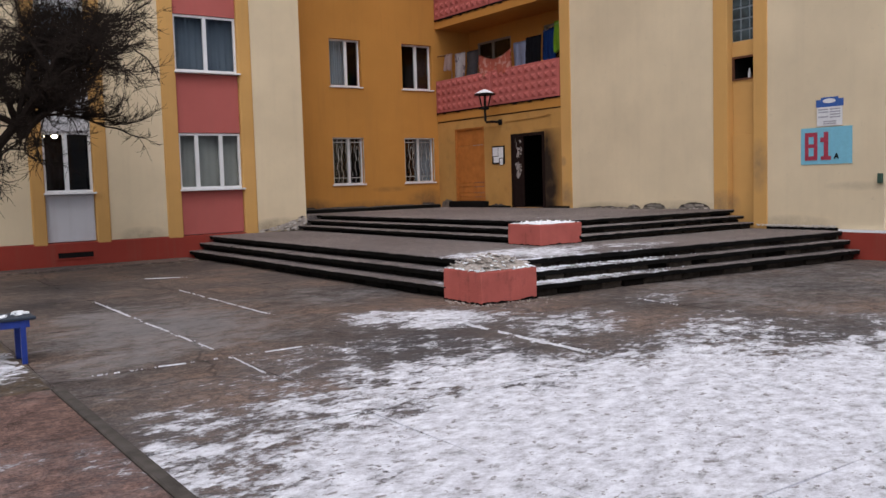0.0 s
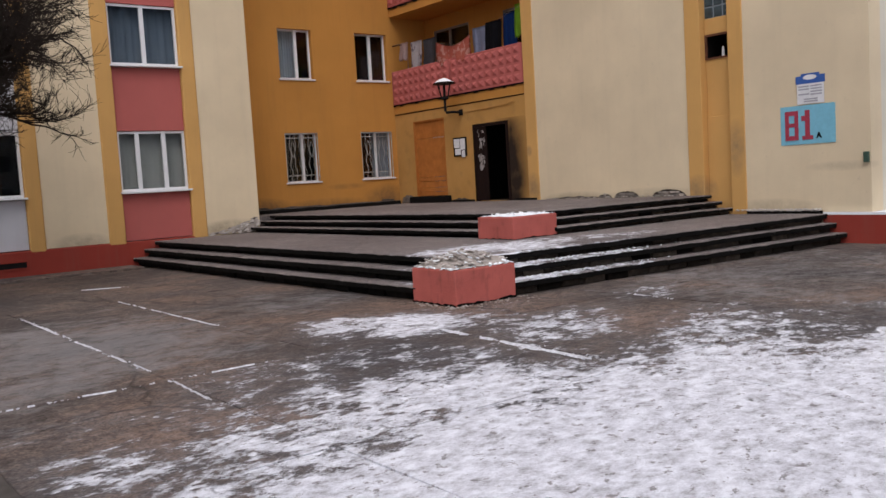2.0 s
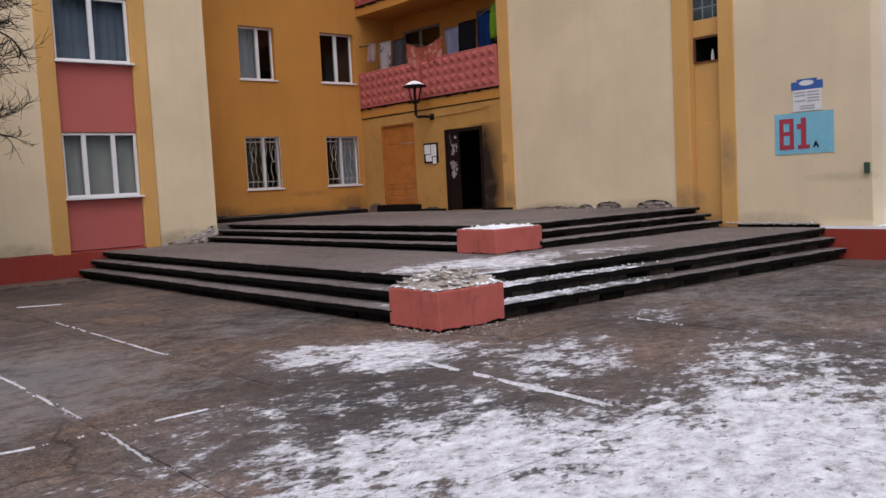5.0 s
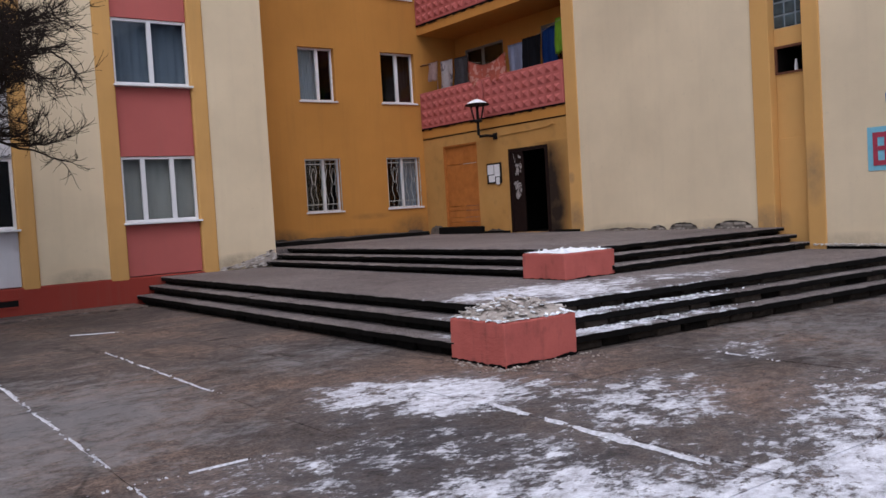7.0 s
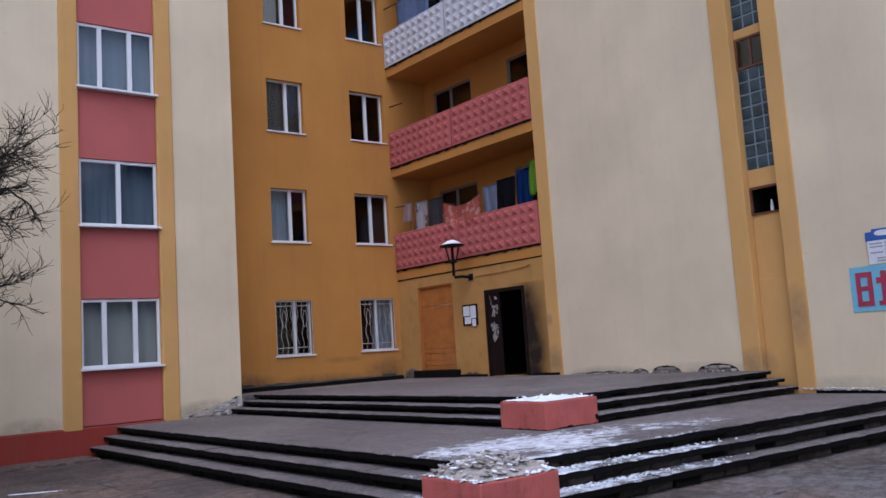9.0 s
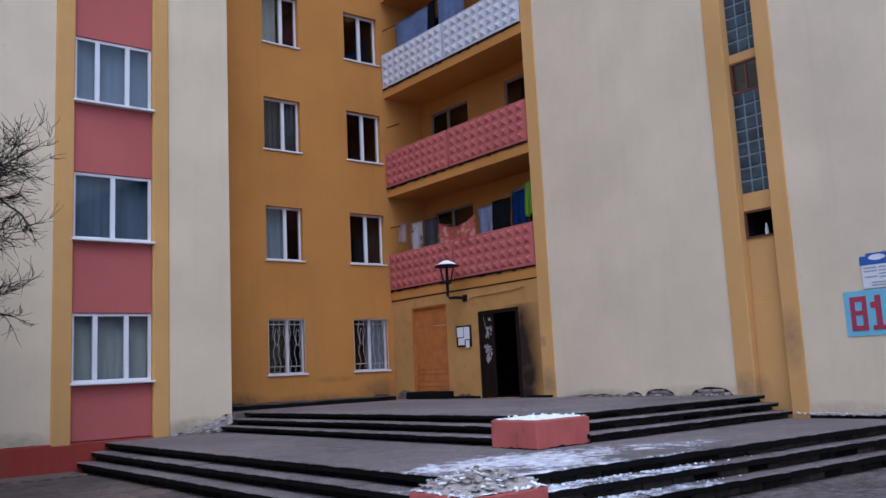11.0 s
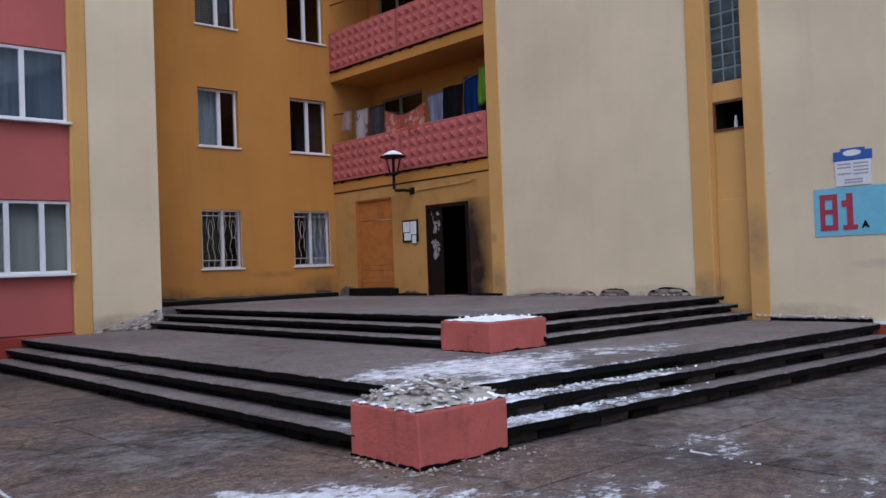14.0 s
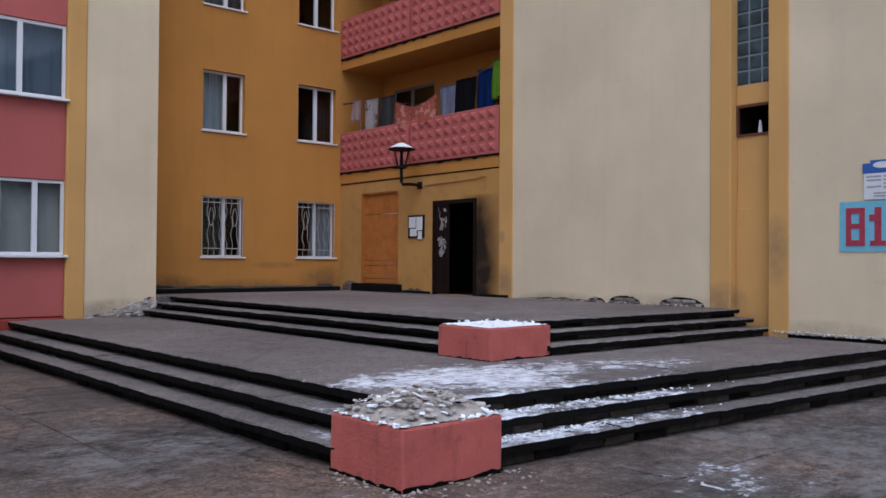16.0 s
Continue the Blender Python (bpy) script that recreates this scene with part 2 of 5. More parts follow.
    snowcol = ramp(n, l, worn, [(0.34, (0.25, 0.24, 0.255)), (0.47, (0.58, 0.58, 0.63)), (0.6, (0.81, 0.82, 0.88))])
    scuff = ramp(n, l, noise_at(n, l, skew.outputs[0], 9.0, 7, 0.68), [(0.585, (0, 0, 0)), (0.62, (1, 1, 1))])
    snowcol = mixc(n, l, mathn(n, l, "MULTIPLY", scuff, 0.72), snowcol, (0.13, 0.105, 0.1))
    grit = noise_at(n, l, p, 38.0, 5, 0.8)
    c = mixc(n, l, 0.65, c, ramp(n, l, grit, [(0.38, (0.1, 0.1, 0.1)), (0.62, (0.9, 0.9, 0.9))]), "OVERLAY")
    pits = ramp(n, l, noise_at(n, l, skew.outputs[0], 5.5, 9, 0.78), [(0.58, (0, 0, 0)), (0.63, (1, 1, 1))])
    c = mixc(n, l, mathn(n, l, "MULTIPLY", pits, 0.8 * mottle), c, (0.024, 0.021, 0.021))
    ice = ramp(n, l, noise_at(n, l, p, 15.0, 6, 0.75), [(0.64, (0, 0, 0)), (0.68, (1, 1, 1))])
    c = mixc(n, l, mathn(n, l, "MULTIPLY", ice, 0.5 * mottle), c, (0.34, 0.34, 0.36))
    veil = mathn(n, l, "MULTIPLY", mathn(n, l, "ADD", mathn(n, l, "MULTIPLY", tr, 0.9), mathn(n, l, "SUBTRACT", field, 0.12)), 0.8, True)
    c = mixc(n, l, mathn(n, l, "MULTIPLY", veil, 0.42), c, (0.4, 0.4, 0.44))
    if rime:                        # a thin rime that lets the concrete show
        thin = mathn(n, l, "MULTIPLY", mathn(n, l, "SUBTRACT", mathn(n, l, "ADD", cover(rime), mathn(n, l, "MULTIPLY", tr, 0.9)), 0.22), 2.4, True)
        c = mixc(n, l, mathn(n, l, "MULTIPLY", thin, 0.5), c, (0.27, 0.26, 0.265))
    c = mixc(n, l, s, c, snowcol)
    l.new(c, b.inputs["Base Color"])
    rr = n.new("ShaderNodeMapRange")
    rr.inputs[3].default_value, rr.inputs[4].default_value = 0.5, 0.85
    l.new(fine, rr.inputs[0])
    l.new(rr.outputs[0], b.inputs["Roughness"])
    h = mathn(n, l, "ADD", mathn(n, l, "MULTIPLY", fine, 0.8), mathn(n, l, "MULTIPLY", s, 0.9))
    bump(n, l, b, h, 0.7, 0.022)
    return m


def stained(name, col, dirt, streak):
    """Painted concrete with sooty runs and blotches."""
    m, n, l, b = nodes_of(name, 0.9)
    p = place(n)
    c = ramp(n, l, noise_at(n, l, p, 1.6, 5), [(0.3, tuple(v * 0.82 for v in col)), (0.7, tuple(v * 1.1 for v in col))])
    runs = noise_at(n, l, stretched(n, l, p, 6, 6, 0.7), 1.5, 8, 0.7)
    blot = noise_at(n, l, p, 4.5, 8, 0.75)
    f = mathn(n, l, "MULTIPLY", mathn(n, l, "SUBTRACT", mathn(n, l, "ADD", mathn(n, l, "MULTIPLY", runs, 0.5), mathn(n, l, "MULTIPLY", blot, 0.5)), 0.53, True), 7.0 * streak, True)
    c = mixc(n, l, f, c, dirt)
    l.new(c, b.inputs["Base Color"])
    bump(n, l, b, mathn(n, l, "ADD", noise_at(n, l, p, 30, 5), mathn(n, l, "MULTIPLY", blot, 2.0)), 0.6, 0.012)
    return m


GROUND_BASE = ((0.046, 0.041, 0.042), (0.1, 0.082, 0.075), (0.165, 0.117, 0.094))
SHEET = ("wedge", 7.2, 2.0, -0.6, 11.9, 7.2, 0.5, 1.12)
FROST = [SHEET, ("spot", 6.3, 9.2, 1.35, 1.3, 0.84), ("spot", 7.3, 7.6, 1.9, 1.4, 0.57), ("spot", 5.4, 7.9, 1.3, 0.9, 0.5), ("spot", 8.2, 6.4, 2.2, 1.4, 0.52), ("spot", 9.6, 8.3, 1.1, 0.8, 0.42), ("spot", 7.9, 9.1, 0.9, 0.4, 0.42)]
RIME = [("spot", 3.7, 11.0, 2.0, 2.9, 0.62), ("spot", 6.2, 12.1, 2.0, 1.5, 0.4), ("spot", 2.6, 9.0, 1.2, 0.8, 0.6), ("band", 9.5, 5.5, 0.0, 0.3), ("spot", 12.0, 8.0, 4.2, 3.0, 0.4)]
PAVING = paving("concrete_paving", GROUND_BASE, FROST, rime=RIME)
JOINT = paving("joint_fill", ((0.05, 0.043, 0.04),) * 3, [SHEET, ("spot", 3.6, 11.6, 0.6, 2.8, 1.3), ("spot", 6.3, 7.4, 0.6, 1.4, 1.3), ("spot", 9.2, 8.1, 0.5, 0.7, 1.3)])
LANDING = paving("landing_concrete", ((0.115, 0.098, 0.095), (0.155, 0.134, 0.13), (0.19, 0.166, 0.16)),
                 [("spot", 9.5, 10.8, 2.2, 1.4, 0.74), ("spot", 11.4, 10.5, 1.8, 0.9, 0.55), ("spot", 12, 13, 3, 3, 0.2), ("spot", 8.9, 9.6, 3.4, 0.75, 0.72), ("spot", 8.0, 10.6, 0.8, 1.4, 0.45)], 0.4, 0.25)
TREAD = LANDING
REDSLAB = paving("reddish_slab", ((0.11, 0.07, 0.062), (0.15, 0.096, 0.084), (0.19, 0.125, 0.107)), [("band", 7.3, 5.2, 0.0, 0.4)])
PLANTER = stained("planter_paint", (0.46, 0.12, 0.1), dirt=(0.06, 0.045, 0.04), streak=0.45)


def entry_paint():
    """Ochre wall of the entrance, sooty beside the open door and damp at the foot."""
    m, n, l, b = nodes_of("ochre_entrance_paint", 0.9)
    p = place(n)
    sep = n.new("ShaderNodeSeparateXYZ")
    l.new(p, sep.inputs[0])
    c = ramp(n, l, noise_at(n, l, p, 0.8, 5), [(0.3, (0.42, 0.222, 0.066)), (0.7, (0.52, 0.285, 0.09))])
    soot = mathn(n, l, "SUBTRACT", 1.0, mathn(n, l, "ABSOLUTE", mathn(n, l, "DIVIDE", mathn(n, l, "SUBTRACT", sep.outputs[1], 17.75), 0.72), 0), True)
    zf = mathn(n, l, "SUBTRACT", 1.0, mathn(n, l, "ABSOLUTE", mathn(n, l, "DIVIDE", mathn(n, l, "SUBTRACT", sep.outputs[2], 1.5), 1.5), 0), True)
    rag = noise_at(n, l, p, 2.5, 5)
    s = mathn(n, l, "MULTIPLY", mathn(n, l, "MULTIPLY", soot, mathn(n, l, "POWER", zf, 0.3)), mathn(n, l, "ADD", rag, 0.95), True)
    c = mixc(n, l, s, c, (0.03, 0.02, 0.015))
    damp = mathn(n, l, "MULTIPLY", mathn(n, l, "SUBTRACT", noise_at(n, l, p, 3.0, 5), 0.52, True), 1.5)
    c = mixc(n, l, damp, c, (0.2, 0.13, 0.06))
    l.new(c, b.inputs["Base Color"])
    bump(n, l, b, noise_at(n, l, p, 40, 4), 0.35, 0.006)
    return m


ENTRY = entry_paint()
DARKCON = plain("dark_wet_concrete", (0.075, 0.066, 0.06), 0.85, vary=0.4, scale=6, relief=0.6)


# ---- mesh helpers ----
def box(bm, x0, y0, z0, x1, y1, z1):
    x0, x1, y0, y1, z0, z1 = min(x0, x1), max(x0, x1), min(y0, y1), max(y0, y1), min(z0, z1), max(z0, z1)
    v = [bm.verts.new(c) for c in ((x0, y0, z0), (x1, y0, z0), (x1, y1, z0), (x0, y1, z0), (x0, y0, z1), (x1, y0, z1), (x1, y1, z1), (x0, y1, z1))]
    return [bm.faces.new([v[i] for i in f]) for f in ((3, 2, 1, 0), (4, 5, 6, 7), (0, 1, 5, 4), (1, 2, 6, 5), (2, 3, 7, 6), (3, 0, 4, 7))]


def bevelled(*b, w=0.01, seg=1):
    bm = bmesh.new()
    box(bm, *b)
    bmesh.ops.bevel(bm, geom=list(bm.edges), offset=w, segments=seg, affect="EDGES", profile=0.5)
    return bm


def boxes(*bs):
    bm = bmesh.new()
    for b in bs:
        box(bm, *b)
    return bm


def part(name, bm, material, parent=None, label="", smooth=False):
    me = bpy.data.meshes.new(name)
    bm.to_mesh(me)
    bm.free()
    for m in material if isinstance(material, (list, tuple)) else (material,):
        me.materials.append(m)
    if smooth:
        me.shade_smooth()
    ob = new(name, me)
    if parent is not None:
        ob.parent = parent
        ob.matrix_parent_inverse = parent.matrix_world.inverted()
    return tagged(ob, label)


def thing(name, at, label="", category="", group="", kind=""):
    e = new(name)
    e.empty_display_size = 0.1
    e.matrix_world = Matrix.Translation(at)
    bpy.context.view_layer.update()
    return tagged(e, label, category, group, kind)


def holed(bm, axis, at, thick, u0, u1, z0, z1, holes):
    """A wall in the plane axis = at, thick towards plus, with rectangular holes (u0, u1, z0, z1)."""
    us = sorted({u0, u1, *(min(max(h[i], u0), u1) for h in holes for i in (0, 1))})
    for a, b in zip(us, us[1:]):
        cuts = sorted((h[2], h[3]) for h in holes if h[0] <= a + 1e-6 and h[1] >= b - 1e-6)
        z = z0
        for c0, c1 in cuts + [(z1, z1)]:
            if c0 > z + 1e-6:
                if axis == "y":
                    box(bm, a, at, z, b, at + thick, c0)
                else:
                    box(bm, at, a, z, at + thick, b, c0)
            z = max(z, c1)
    bmesh.ops.remove_doubles(bm, verts=list(bm.verts), dist=0.0005)
    return bm


def tube(bm, pts, r, sides=6, r2=None):
    pts = [Vector(p) for p in pts]
    rings = []
    for i, p in enumerate(pts):
        d = (pts[min(i + 1, len(pts) - 1)] - pts[max(i - 1, 0)]).normalized()
        a = d.orthogonal().normalized()
        b = d.cross(a)
        rr = r if r2 is None else r + (r2 - r) * i / max(1, len(pts) - 1)
        rings.append([bm.verts.new(p + (a * math.cos(2 * math.pi * k / sides) + b * math.sin(2 * math.pi * k / sides)) * rr) for k in range(sides)])
    for q, w in zip(rings, rings[1:]):
        for k in range(sides):
            bm.faces.new((q[k], q[(k + 1) % sides], w[(k + 1) % sides], w[k]))
    bm.faces.new(rings[0][::-1])
    bm.faces.new(rings[-1])
    return bm


# ---- plan ----
XE = 16.04            # entrance wall and cream wall, facing -x
YY = 22.775           # ochre wall, facing -y
YL = 21.14            # front of the wing, facing -y
XC = 10.62            # corner of the wing
YC = 8.72             # end of the cream wall
ZM, ZU = 0.52, 0.90   # lower and upper landing
STOREY = 2.82
TOP = 15.3

# ---- walls of the wing ----
BAYS = [(7.34, 8.92, 6.98, 9.26, PINK, "pink", 3), (4.31, 5.36, 4.02, 5.67, WHITEP, "white", 2)]
wing = bmesh.new()
holed(wing, "y", YL, 0.35, -16.0, XC, 0.56, TOP, [(b[0], b[1], 0.56, TOP - 0.6) for b in BAYS])
box(wing, XC - 0.35, YL + 0.35, 0.0, XC, YY + 0.3, TOP)
tagged(part("wall_wing", wing, CREAM), "cream painted plaster wall of the apartment wing", "wall", kind="structure")
plinth = bevelled(-16.0, YL - 0.03, -0.1, XC - 1.4, YL + 0.34, 0.55, w=0.015)
tagged(part("plinth", plinth, RED), "dirty red painted plinth under the wing", "plinth", kind="structure")
tagged(part("plinth_end", boxes((XC - 1.4, YL + 0.002, -0.1, XC - 0.002, YL + 0.34, 0.558)), CREAM), "cream plaster foot of the wing wall", "wall", kind="structure")
for i, (a, b, s0, s1, mat, word, n) in enumerate(BAYS):
    for (u0, u1) in ((s0, a + 0.006), (b - 0.006, s1)):
        tagged(part("trim", bevelled(u0, YL - 0.035, 0.5, u1, YL + 0.2, TOP - 0.3, w=0.03, seg=3), STRIP), "ochre painted pilaster strip beside the window bay", "pilaster", kind="structure")


def panel(x0, x1, z0, z1, mat, word):
    tagged(part("spandrel_panel", bevelled(x0 + 0.008, YL + 0.05, z0, x1 - 0.008, YL + 0.2, z1, w=0.008), mat),
           word + " painted wall panel between the windows", "wall panel", "spandrel panels", "structure")


def window(name, x0, x1, z0, z1, y, splits, inside, label, half=0.0, sill=True, back=0.16, f=0.055, bar=0.045, fold=0.009):
    """A white window facing -y; splits: mullions as fractions of the width; inside: curtain material or None."""
    w = thing(name, ((x0 + x1) / 2, y, z0), label, "window", kind="structure")
    d = 0.07
    fr = [(x0, y, z0, x0 + f, y + d, z1), (x1 - f, y, z0, x1, y + d, z1), (x0 + f, y, z0, x1 - f, y + d, z0 + f), (x0 + f, y, z1 - f, x1 - f, y + d, z1)]
    cuts = [x0 + f] + [x0 + s * (x1 - x0) for s in splits] + [x1 - f]
    for c in cuts[1:-1]:
        fr.append((c - bar, y - 0.008, z0 + f, c + bar, y + d, z1 - f))
    bm = bmesh.new()
    for q in fr:
        box(bm, *q)
    part("window_frame", bm, PVC, w, "white plastic frame")
    for c0, c1 in zip(cuts, cuts[1:]):
        g = part("pane", boxes((c0, y + 0.03, z0 + f, c1, y + 0.036, z1 - f)), GLASS, w)
        g.visible_shadow = False
    if sill:
        part("window_sill", bevelled(x0 - 0.04, y - 0.17, z0 - 0.045, x1 + 0.04, y + 0.05, z0 - 0.003, w=0.006), PVC, w, "white metal sill")
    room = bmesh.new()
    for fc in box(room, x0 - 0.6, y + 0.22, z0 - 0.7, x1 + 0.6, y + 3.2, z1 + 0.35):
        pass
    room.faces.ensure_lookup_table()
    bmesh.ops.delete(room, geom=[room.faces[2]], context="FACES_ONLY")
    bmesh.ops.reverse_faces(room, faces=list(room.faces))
    part("room", room, BLACKROOM, w, "room behind the glass, its dimness put into black walls")
    if inside is not None:
        cols, rows = 40, 2
        bm = bmesh.new()
        cx0, cx1 = x0 - 0.02, x1 + 0.02
        if half:
            cx0, cx1 = (x0, x0 + (x1 - x0) * half) if half > 0 else (x1 + (x1 - x0) * half, x1)
        grid = [[bm.verts.new((cx0 + (cx1 - cx0) * i / cols, y + back + fold * math.sin(i * 1.35 + x0 * 3) + fold * 0.5 * math.sin(i * 0.61 + z0) + 0.004 * math.sin(i * 3.1), z0 - 0.05 + (z1 - z0 + 0.1) * j / rows)) for i in range(cols + 1)] for j in range(rows + 1)]
        for j in range(rows):
            for i in range(cols):
                bm.faces.new((grid[j][i], grid[j][i + 1], grid[j + 1][i + 1], grid[j + 1][i]))
        part("curtain", bm, inside, w, smooth=True)
    return w


# SHEER and BLUISH carry some of the panes' sky reflection in their colour
SHEER = cloth("sheer_curtain_sky_tint", (0.42, 0.47, 0.55))
BEIGE = cloth("beige_curtain", (0.6, 0.58, 0.54))
BLUISH = cloth("bluish_curtain_sky_tint", (0.27, 0.32, 0.39))
BROWN = cloth("brown_curtain", (0.07, 0.035, 0.025))
DIMGREY = cloth("grey_curtain", (0.09, 0.095, 0.1))
wi = 0
for a, b, s0, s1, mat, word, n in BAYS:
    low = 0.57
    for k in range(5):
        z0, z1 = 1.67 + STOREY * k, 3.02 + STOREY * k
        if word == "pink":
            splits = (0.29, 0.68) if k in (0, 2) else (0.5,)
            inside = (BEIGE, BLUISH, SHEER, BLUISH, SHEER)[k]
        else:
            splits, inside = (0.47,), (BROWN, BLUISH, SHEER, BLUISH, SHEER)[k]
        panel(a, b, low, z0 - 0.05, mat, word)
        wi += 1
        window("window_%d" % wi, a + 0.01, b - 0.01, z0, z1, YL + 0.08, splits, inside,
               "white plastic window with %d panes and a curtain in a %s bay" % (len(splits) + 1, word), back=2.2 if (word, k) == ("white", 0) else 0.2, fold=0.03 if inside is BLUISH else 0.009)
        low = z1 + 0.004
    panel(a, b, low, TOP - 0.6, mat, word)

# vent in the plinth
vent = thing("plinth_vent", (4.9, YL - 0.03, 0.2), "dark rectangular vent opening in the red plinth", "vent")
part("frame", boxes((4.45, YL - 0.05, 0.33, 5.3, YL - 0.028, 0.37), (4.45, YL - 0.05, 0.18, 5.3, YL - 0.028, 0.21), (4.45, YL - 0.05, 0.21, 4.5, YL - 0.028, 0.33), (5.25, YL - 0.05, 0.21, 5.3, YL - 0.028, 0.33)), RED, vent)
# a flat near-black sheet in place of a shaded hollow
part("opening", boxes((4.5, YL - 0.036, 0.21, 5.25, YL - 0.0285, 0.33)), BLACKROOM, vent)

# ---- ochre wall ----
YW = [(12.34, 13.37), (14.79, 15.88)]
ochre = bmesh.new()
holed(ochre, "y", YY, 0.3, XC, 17.4, 0.0, TOP, [(a, b, 1.69 + STOREY * k, 3.04 + STOREY * k) for a, b in YW for k in range(5)])
tagged(part("wall_ochre", ochre, ORANGE), "ochre painted plaster wall of the inner corner", "wall", kind="structure")
insides = {(0, 0): (None, 0), (1, 0): (SHEER, -0.5), (0, 1): (SHEER, 0.62), (1, 1): (BROWN, -0.45), (0, 2): (DIMGREY, 0), (1, 2): (None, 0), (0, 3): (BEIGE, 0.5), (1, 3): (None, 0)}
for j, (a, b) in enumerate(YW):
    for k in range(5):
        wi += 1
        cur, half = insides.get((j, k), (BEIGE, 0.4))
        window("window_%d" % wi, a, b, 1.69 + STOREY * k, 3.04 + STOREY * k, YY + 0.13, (0.57 if j == 0 else 0.52,), cur,
               "white plastic two-pane window in the ochre wall", half, f=0.03 if k == 0 else 0.045, bar=0.032 if k == 0 else 0.042, fold=0.02)


def grille(x0, x1, z0, z1, y):
    g = thing("window_grille", ((x0 + x1) / 2, y, z0), "white wrought window grille with scrolls over the ground floor window", "window grille", "window grilles")
    r = 0.008
    part("frame", boxes((x0, y, z0, x0 + 0.011, y + 0.02, z1), (x1 - 0.011, y, z0, x1, y + 0.02, z1), (x0 + 0.011, y, z1 - 0.011, x1 - 0.011, y + 0.02, z1), (x0 + 0.011, y, z0, x1 - 0.011, y + 0.02, z0 + 0.011)), WHITEMETAL, g)
    for z in (z1 - 0.13, z0 + 0.17):
        bm = bmesh.new()
        part("rail", tube(bm, [(x0, y + 0.01, z), (x1, y + 0.01, z)], r), WHITEMETAL, g)
    n = 7
    h = z1 - z0
    for i in range(1, n):
        x = x0 + (x1 - x0) * i / n
        pts = []
        for q in range(25):
            t = q / 24
            belly = 0.09 * math.exp(-((t - 0.22) / 0.1) ** 2)
            shift = 0.035 * math.sin(max(0, min(1, (0.45 - t) / 0.3)) * math.pi)
            curl = 0.028 * math.sin((t - 0.45) / 0.4 * 2 * math.pi) * (1 if i % 2 else -1) if 0.45 < t < 0.85 else 0
            pts.append((x + curl - shift, y + 0.01 - belly, z0 + 0.01 + (h - 0.02) * t))
        part("bar", tube(bmesh.new(), pts, 0.0055, 5), WHITEMETAL, g)
    for i in (1.5, 3.5, 5.5):
        x = x0 + (x1 - x0) * i / n
        for sgn in (-1, 1):
            pts = [(x + sgn * (0.012 + 0.045 * abs(math.sin(t * math.pi))), y, z0 + h * (0.5 + 0.32 * t)) for t in [q / 16 for q in range(17)]]
            part("scroll", tube(bmesh.new(), pts, 0.0055, 5), WHITEMETAL, g)


for a, b in YW:
    grille(a + 0.01, b - 0.01, 1.70, 3.03, YY + 0.005)

ledge = bevelled(XC + 0.002, YY - 0.56, ZU - 0.05, XE - 0.35, YY - 0.002, ZU + 0.1, w=0.03, seg=2)
bmesh.ops.subdivide_edges(ledge, edges=[e for e in ledge.edges if e.calc_length() > 1.0], cuts=24, use_grid_fill=True)
for v in ledge.verts:
    if v.co.y < YY - 0.3:
        v.co += Vector((0, 0.03, 0.02)) * noise.noise(v.co * 2.3) + Vector((0, 0.012, 0.012)) * noise.noise(v.co * 9)
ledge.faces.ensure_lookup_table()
# faces turned to -y take the near-black, the rest stays concrete
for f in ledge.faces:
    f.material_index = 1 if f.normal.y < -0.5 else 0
tagged(part("wall_ledge", ledge, (DARKCON, NEAR_BLACK)), "low worn concrete ledge with a black front along the ochre wall", "ledge", kind="structure")

# ---- entrance wall with loggias ----
DOOR = (17.84, 19.22, ZU, 2.93)
BOARD = (20.45, 21.9, ZU + 0.18, 3.24)
entry = bmesh.new()
holed(entry, "x", XE, 0.3, 17.18, YY, 0.0, 3.52, [DOOR, BOARD])
tagged(part("wall_entrance", entry, ENTRY), "ochre entrance wall with soot stains beside the door", "wall", kind="structure")
strip = bevelled(XE - 0.02, 16.8, 0.0, XE + 1.4, 17.18, TOP, w=0.015)
tagged(part("trim", strip, STRIP), "ochre pilaster at the side of the loggias", "pilaster", kind="structure")
XB = XE + 1.3
HOLES = []
for k in range(4):
    zf = 3.77 + STOREY * 1.005 * k
    HOLES += [(20.7, 22.35, zf + 0.85, zf + 2.2), (17.5, 19.25, zf + 0.02, zf + 2.25)]
backw = holed(bmesh.new(), "x", XB, 0.25, 17.18, YY, 3.52, TOP, HOLES)
tagged(part("wall_loggia", backw, ORANGE), "ochre back wall of the loggias", "wall", kind="structure")
for k in range(5):
    zf = 3.77 + STOREY * 1.005 * k
    slab = bmesh.new()
    box(slab, XE - 0.01, 17.182, zf - 0.24, XB, YY - 0.002, zf)
    tagged(part("loggia_slab", slab, ORANGE), "ochre painted concrete loggia slab with a chipped edge", "slab", kind="structure")
    lip = bmesh.new()
    rl = random.Random(60 + k)
    u = 17.19
    while u < YY - 0.02:
        le = min(rl.uniform(0.04, 0.16), YY - 0.01 - u)
        box(lip, XE - 0.03 - rl.uniform(0, 0.012), u, zf - rl.choice((0.004, 0.004, 0.008, 0.014, 0.03)), XE + 0.02, u + le - 0.001, zf + 0.03)
        u += le
    tagged(part("loggia_lip", lip, NEAR_BLACK), "dark rusted edge strip under the parapet", "edge strip", kind="structure")


